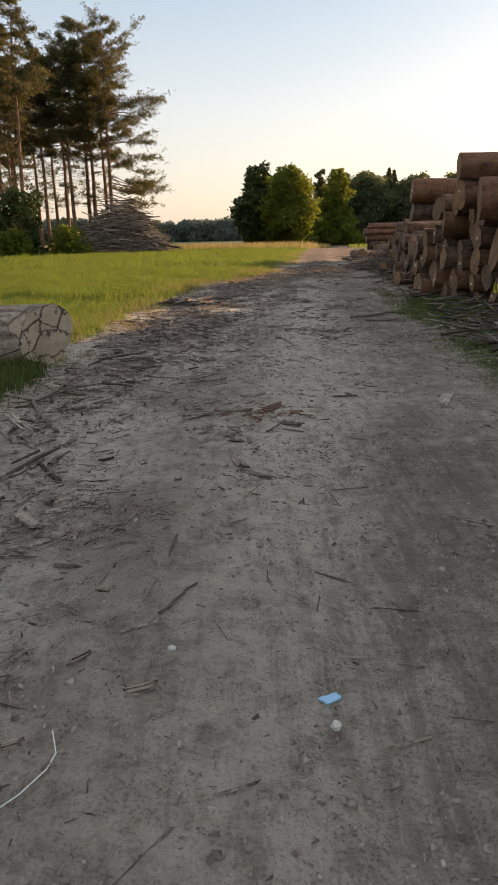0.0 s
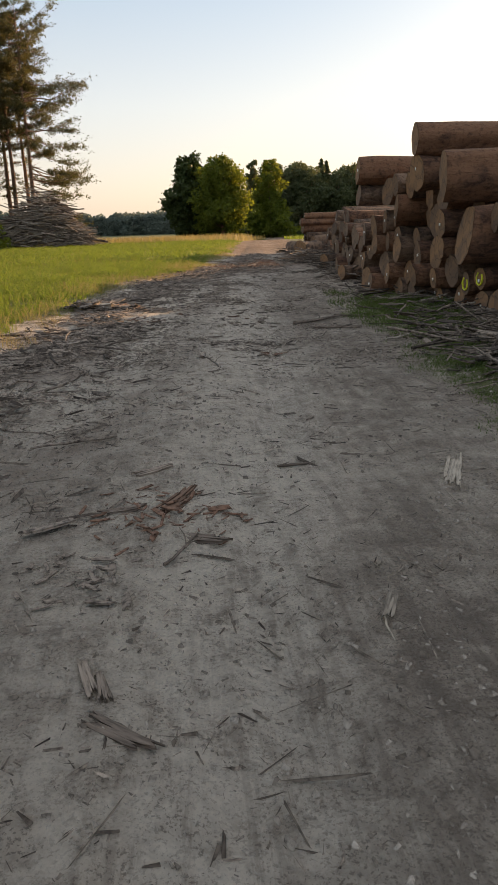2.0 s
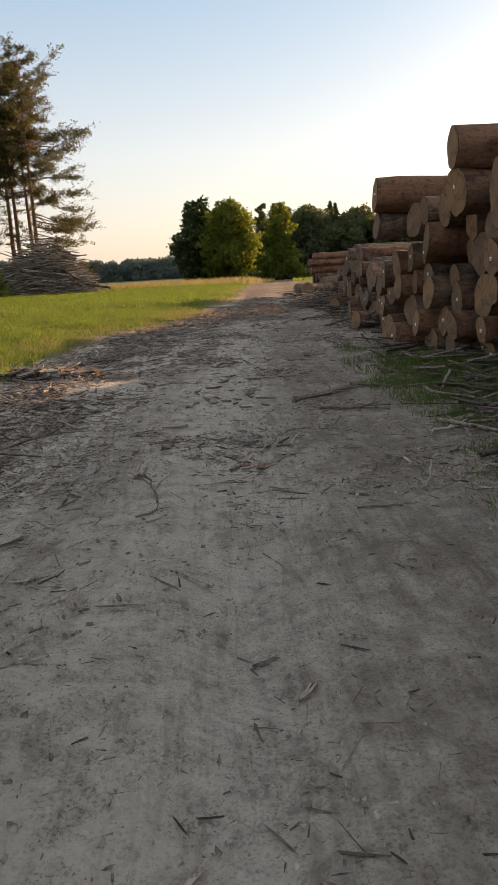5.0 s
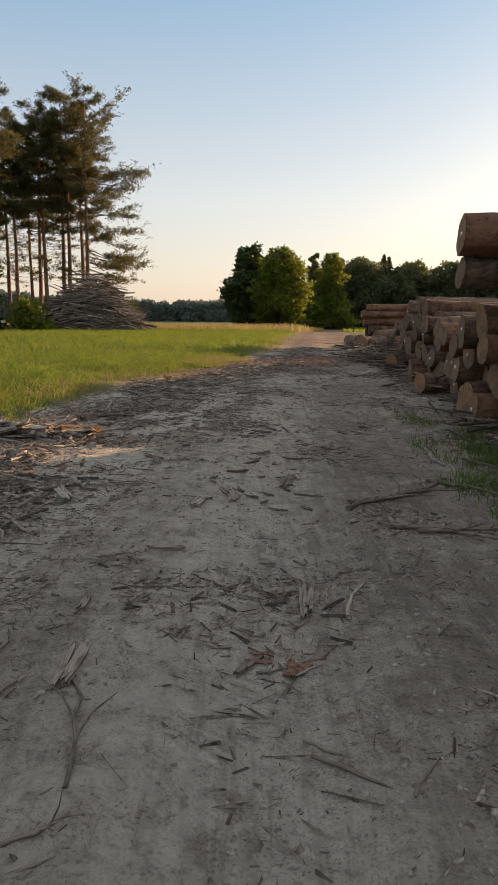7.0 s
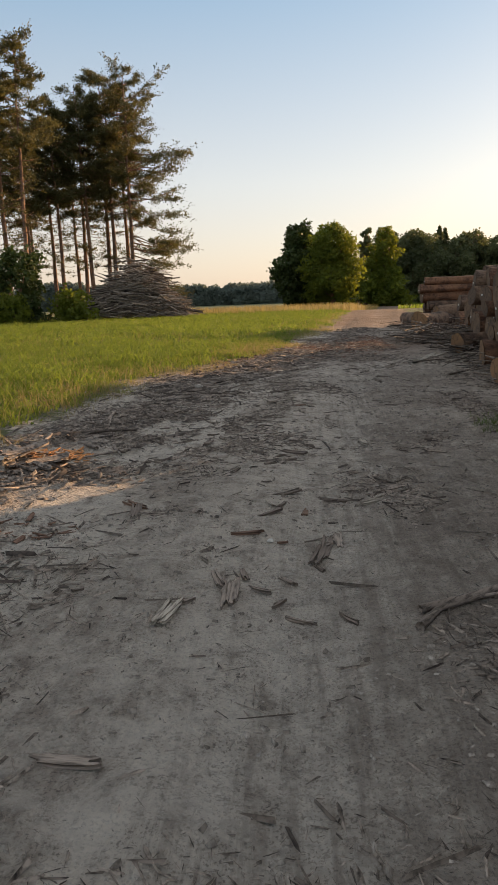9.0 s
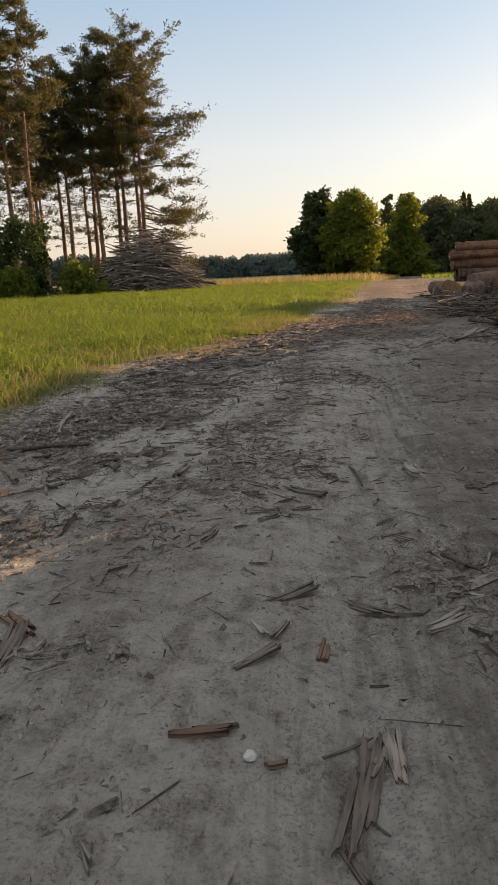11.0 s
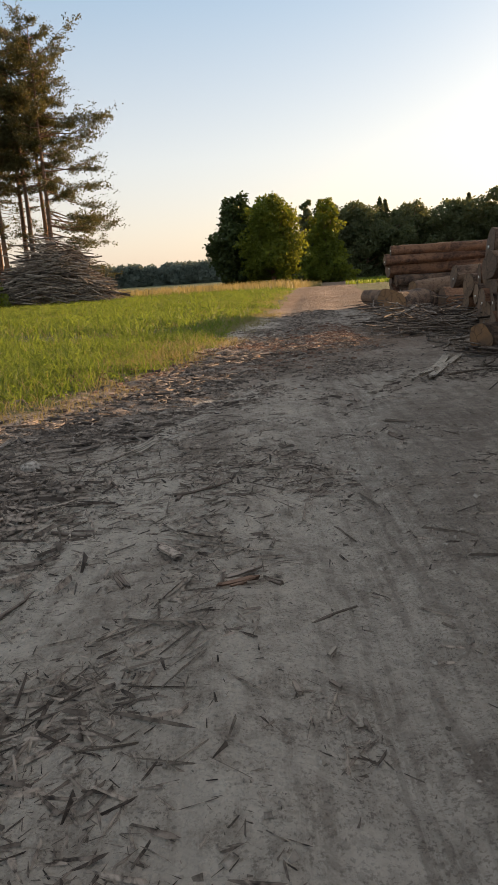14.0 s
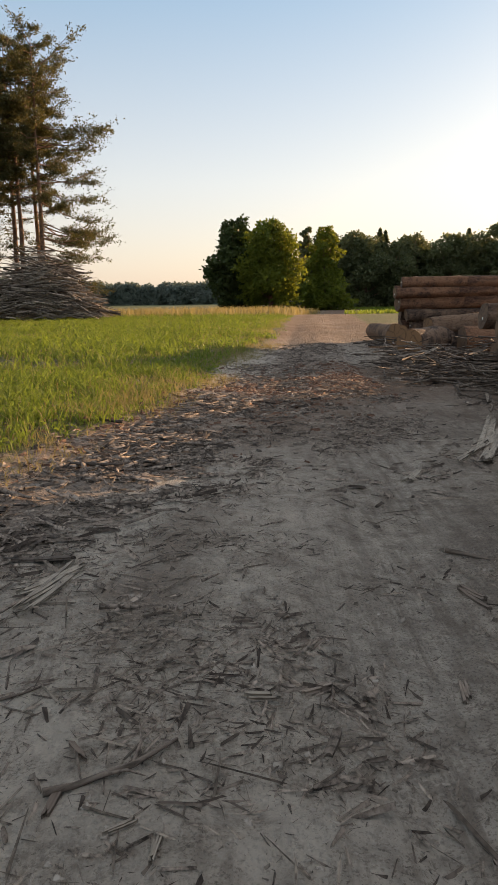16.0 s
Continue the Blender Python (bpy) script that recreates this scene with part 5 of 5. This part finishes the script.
def lobed(rng, lobes, count, fill=0.55):
    """Points through the outer parts of several overlapping rounded lobes: (x, y, z, rx, rz)."""
    out = []
    total = sum(l[3] ** 2 for l in lobes)
    for x, y, z, rx, rz in lobes:
        n = int(count * rx * rx / total)
        d = rng.normal(0, 1, (n, 3))
        d /= np.linalg.norm(d, axis=1)[:, None]
        bump = 1 + 0.34 * np.sin(3.1 * d[:, 0:1] * 2 + x) * np.sin(4.3 * d[:, 2:3] * 2 + y) + 0.13 * rng.normal(0, 1, (n, 1))
        q = d * (fill + (1 - fill) * rng.uniform(0, 1, (n, 1)) ** 0.5) * bump * (rx, rx, rz)
        out.append(q + (x, y, z))
    return np.concatenate(out)


def broadleaf(name, m, height, width, seed, leaves, count, size, label, group, stem=0.1, lobes=26, shape="round", single=False):
    """A broad-leaved tree: short trunk, forking limbs, crown of many small sprays in uneven lobes."""
    rng = np.random.default_rng(seed)
    tree = holder(name, m, label, "tree", group)
    part("trunk", mesh_from("trunk", *tube([(0, 0, -0.1), (0.05, 0, height * 0.12), (0.1, 0.05, height * 0.35), (0, 0.1, height * 0.62)],
                                           [height * 0.022, height * 0.018, height * 0.013, 0.03], 9, seed, 0.06), PINE_BARK, True), tree)
    ls, wood = [], []
    for k in range(lobes):
        s = (k + 0.5) / lobes
        z = height * (stem + (0.97 - stem) * s)
        if shape == "round":
            prof = math.sqrt(max(0.05, 1 - ((s - 0.42) / 0.62) ** 2))
        else:
            prof = (1 - s) ** 0.7 + 0.12
        rad = width * 0.5 * prof
        a = k * 2.4 + rng.uniform(-0.5, 0.5)
        q = rad * rng.uniform(0.3, 0.95)
        r = rad * rng.uniform(0.22, 0.52) + 0.3
        ls.append((q * math.cos(a), q * math.sin(a), min(z, height - r * 0.6), r, r * rng.uniform(0.7, 0.95)))
        wood.append(limb((0, 0, min(height * 0.55, z * 0.55)), (ls[-1][0], ls[-1][1], ls[-1][2]), height * 0.008, 0.02, seed * 31 + k, 0.03, 4))
    if single:
        for arrays in wood:
            part("limb", mesh_from("limb", *arrays, PINE_BARK, True), tree)
    else:
        tagged(part("limb_work", mesh_from("limb_work", *joined(wood), PINE_BARK, True), tree), kind="stuff")
    part("crown", mesh_from("crown", *cards(rng, lobed(rng, ls, count), size, 0.75, 0.1), leaves), tree)
    return tree


def conifer(name, m, height, width, seed, count, label, group):
    """A spruce of the forest edge: whorls of drooping sprays up to a thin tip."""
    rng = np.random.default_rng(seed)
    tree = holder(name, m, label, "tree", group)
    part("trunk", mesh_from("trunk", *tube([(0, 0, -0.1), (0, 0, height * 0.5), (0, 0, height)], [height * 0.014, height * 0.008, 0.02], 7, seed), PINE_BARK, True), tree)
    s = rng.uniform(0, 1, count) ** 0.75
    whorl = np.round(s * 26) / 26 + rng.normal(0, 0.008, count)
    a = rng.uniform(0, 6.28, count)
    reach = width * 0.5 * np.maximum(1.02 - whorl, 0.01) ** 0.8 * (0.7 + 0.3 * np.sin(a * 5 + whorl * 40)) * np.sqrt(rng.uniform(0.05, 1, count))
    c = np.stack([np.cos(a) * reach, np.sin(a) * reach, height * (0.05 + 0.95 * whorl) - reach * 0.35], 1)
    part("crown", mesh_from("crown", *cards(rng, c, 0.75, 0.4, 0.5), LEAF_WOODS), tree)
    return tree


def tz(x, y):
    return gh(x, y) - 0.05


# pines
pine_a = pine("pine_tree", pose(-15.8, 86, tz(-15.8, 86)), 24.3, 0.40, 4.7, 201, "tall pine with bare reddish trunk and long low boughs", 0.01, 0.75)
pine_b = pine("pine_tree", pose(-18.8, 88, tz(-18.8, 88), 0, 0, 140), 24.8, 0.52, 3.6, 202, "tall pine with bare reddish trunk and ragged crown")
pine_c = pine("pine_tree", pose(-21.5, 88, tz(-21.5, 88), 0, 0, 60), 22.5, 0.55, 3.3, 203, "tall pine with bare reddish trunk and ragged crown")
pine_d = pine("pine_tree", pose(-21.4, 70, tz(-21.4, 70), 0, -1, 250), 22.5, 0.6, 3.0, 204, "tall leaning pine with bare trunk before the wood", 0.05)
pines = [(pine_b, -16.9, 89, 23.5, 15), (pine_b, -17.9, 87, 24.6, 95), (pine_c, -20.2, 86, 23.0, 240), (pine_c, -23.0, 85, 22.0, 190), (pine_b, -24.3, 86, 21.5, 100),
         (pine_c, -26.0, 84, 20.0, 200), (pine_b, -27.6, 87, 20.5, 310), (pine_c, -24.6, 74, 23.5, 20), (pine_b, -26.2, 71, 24.0, 60), (pine_c, -28.2, 75, 23, 170), (pine_b, -30.5, 72, 23.5, 220),
         (pine_c, -33, 78, 23, 280), (pine_b, -35.5, 74, 24, 10), (pine_d, -38, 80, 24, 110), (pine_c, -41, 76, 23, 150), (pine_b, -33, 90, 22, 45), (pine_c, -37, 94, 22, 85),
         (pine_b, -29.5, 94, 21, 130), (pine_c, -25, 97, 22, 260), (pine_b, -45, 84, 23, 60)]
for base, x, y, h, a in pines:
    made = copy_thing(base, pose(x, y, tz(x, y), 0, 0, a))
    k = h / {pine_b: 24.8, pine_c: 22.5, pine_d: 22.5}[base]
    made.scale = (k, k, k)

# broad-leaved trees at the bend of the track
broadleaf("broadleaf_tree", pose(2.6, 127, tz(2.6, 127)), 13.9, 8.0, 301, LEAF_DARK, 26000, 0.40, "dense dark green broad-leaved tree at the bend", "trees at the bend", 0.0, 40, single=True)
broadleaf("broadleaf_tree", pose(7.1, 122, tz(7.1, 122)), 13.2, 8.0, 302, LEAF_LIT, 26000, 0.34, "yellow-green maple with a short trunk in dry grass", "trees at the bend", 0.13, 40, single=True)
broadleaf("broadleaf_tree", pose(18.6, 150, tz(18.6, 150)), 15.2, 9.2, 303, LEAF_LIT, 18000, 0.42, "pointed yellow-green tree beyond the bend", "trees at the bend", 0.05, 32, "cone")
broadleaf("broadleaf_tree", pose(15.4, 153, tz(15.4, 153)), 15.4, 6.0, 304, LEAF_WOODS, 9000, 0.40, "thin-topped dark tree beyond the bend", "trees at the bend", 0.0, 22, "cone")
broadleaf("shrub", pose(-20.5, 66, tz(-20.5, 66)), 6.0, 4.6, 305, LEAF_DARK, 5000, 0.3, "dark shrub under the pines", "shrubs by the wood", 0.0, 16)
shrub = broadleaf("shrub", pose(-20.5, 64, tz(-20.5, 64)), 2.4, 3.2, 306, LEAF_LIT, 2600, 0.22, "low green shrub beside the brush pile", "shrubs by the wood", 0.0, 12)
for x, y, k, a in ((-23, 60, 0.9, 40), (-21, 57, 0.6, 90), (-26, 62, 1.2, 160), (-16.5, 66, 1.1, 220), (-29, 64, 1.0, 300), (-33, 66, 1.2, 20)):
    made = copy_thing(shrub, pose(x, y, tz(x, y), 0, 0, a))
    made.scale = (k, k, k)

# forest behind the far field
f1 = conifer("spruce_tree", pose(38.5, 192, tz(0, 192)), 17.3, 10.0, 311, 4200, "dark spruce of the forest edge", "forest trees")
f2 = conifer("spruce_tree", pose(58, 190, tz(0, 190)), 17.5, 11.0, 312, 4200, "dark spruce of the forest edge", "forest trees")
f3 = broadleaf("forest_tree", pose(30, 186, tz(0, 186)), 17.0, 12.0, 313, LEAF_WOODS, 11000, 0.5, "dark broad-leaved tree of the forest edge", "forest trees", 0.0, 22)
f4 = broadleaf("forest_tree", pose(45, 188, tz(0, 188)), 16.5, 10.0, 314, LEAF_WOODS, 11000, 0.5, "dark broad-leaved tree of the forest edge", "forest trees", 0.0, 22)
frng = random.Random(5)
for k in range(40):
    base = (f3, f4, f3, f4, f3, f4, f4, f1, f3, f4, f3, f4, f3, f4, f3, f4, f3)[k % 17]
    row = k % 2
    x = 22 + (k // 2) * 5.2 + frng.uniform(-1.5, 1.5)
    y = 178 + row * 14 + frng.uniform(-3, 3) - 0.25 * (k // 2)
    s = frng.uniform(0.85, 1.0) * (1.0 + 0.003 * k)
    made = copy_thing(base, pose(x, y, tz(x, y), 0, 0, frng.uniform(0, 360)))
    made.scale = (s, s, s)

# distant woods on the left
w1 = broadleaf("distant_tree", pose(-60, 330, tz(0, 330)), 9.5, 15.0, 321, LEAF_HAZED, 5000, 0.9, "hazy distant tree of the wood's edge", "distant woods", 0.0, 14)
w2 = broadleaf("distant_tree", pose(-44, 330, tz(0, 330)), 9.0, 14.0, 322, LEAF_HAZED, 5000, 0.9, "hazy distant tree of the wood's edge", "distant woods", 0.0, 14)
for k in range(64):
    base = (w1, w2)[k % 2]
    x = -200 + (k // 2) * 7.5 + frng.uniform(-2, 2)
    y = 328 + (k % 2) * 14 + frng.uniform(-3, 3)
    s = frng.uniform(0.95, 1.12) * (1 + 0.12 * math.sin(x * 0.045))
    made = copy_thing(base, pose(x, y, tz(x, y), 0, 0, frng.uniform(0, 360)))
    made.scale = (s, s, s)


# ---------------------------------------------------------------- brush pile
def brush_pile(x, y, wide, deep, tall, seed):
    """A heap of long bare branches, thrown crosswise, butts and tops sticking out."""
    rng = np.random.default_rng(seed)
    pile = holder("brush_pile", pose(x, y, gh(x, y)), "big grey heap of bare branches and poles at the field's edge", "brush pile")
    fine = []
    for k in range(1300):
        d, a = math.sqrt(rng.random()) * 0.95, rng.uniform(0, 6.28)
        px, py = wide * 0.46 * d * math.cos(a), deep * 0.46 * d * math.sin(a)
        shell = tall * (1 - d ** 1.25) * (1 + 0.22 * math.cos(a) + 0.14 * math.sin(3 * a)) * rng.uniform(0.93, 1.07)
        pz = shell * (1 - 0.45 * rng.random() ** 2) + rng.normal(0, 0.10) + 0.05
        l = rng.uniform(1.4, 5.4) * (1 - 0.3 * d)
        r = rng.uniform(0.025, 0.085) if k % 3 else rng.uniform(0.012, 0.035)
        pts, radii = bent(l, r, seed * 2000 + k, 0.12, 5)
        slope = -0.5 * (px / (wide * 0.5)) + rng.normal(0, 0.22)
        head = rng.normal(0, 0.55) + (math.pi if rng.random() < 0.5 else 0)
        pts = pts @ np.array(Matrix.Rotation(-slope * math.cos(head), 3, "Y")).T
        pts = turn_z(pts, head, (px, py, max(pz, 0.06)))
        pts[:, 2] = np.maximum(pts[:, 2], 0.04)
        arrays = tube(pts, radii, 5, k)
        if k % 6 == 0:
            part("branch", mesh_from("branch", *arrays, BRUSH, True), pile)
        else:
            fine.append(arrays)
    tagged(part("brushwood", mesh_from("brushwood", *joined(fine), BRUSH, True), pile), kind="stuff")
    return pile


brush_pile(-13.0, 71.5, 11.8, 7.5, 4.3, 77)
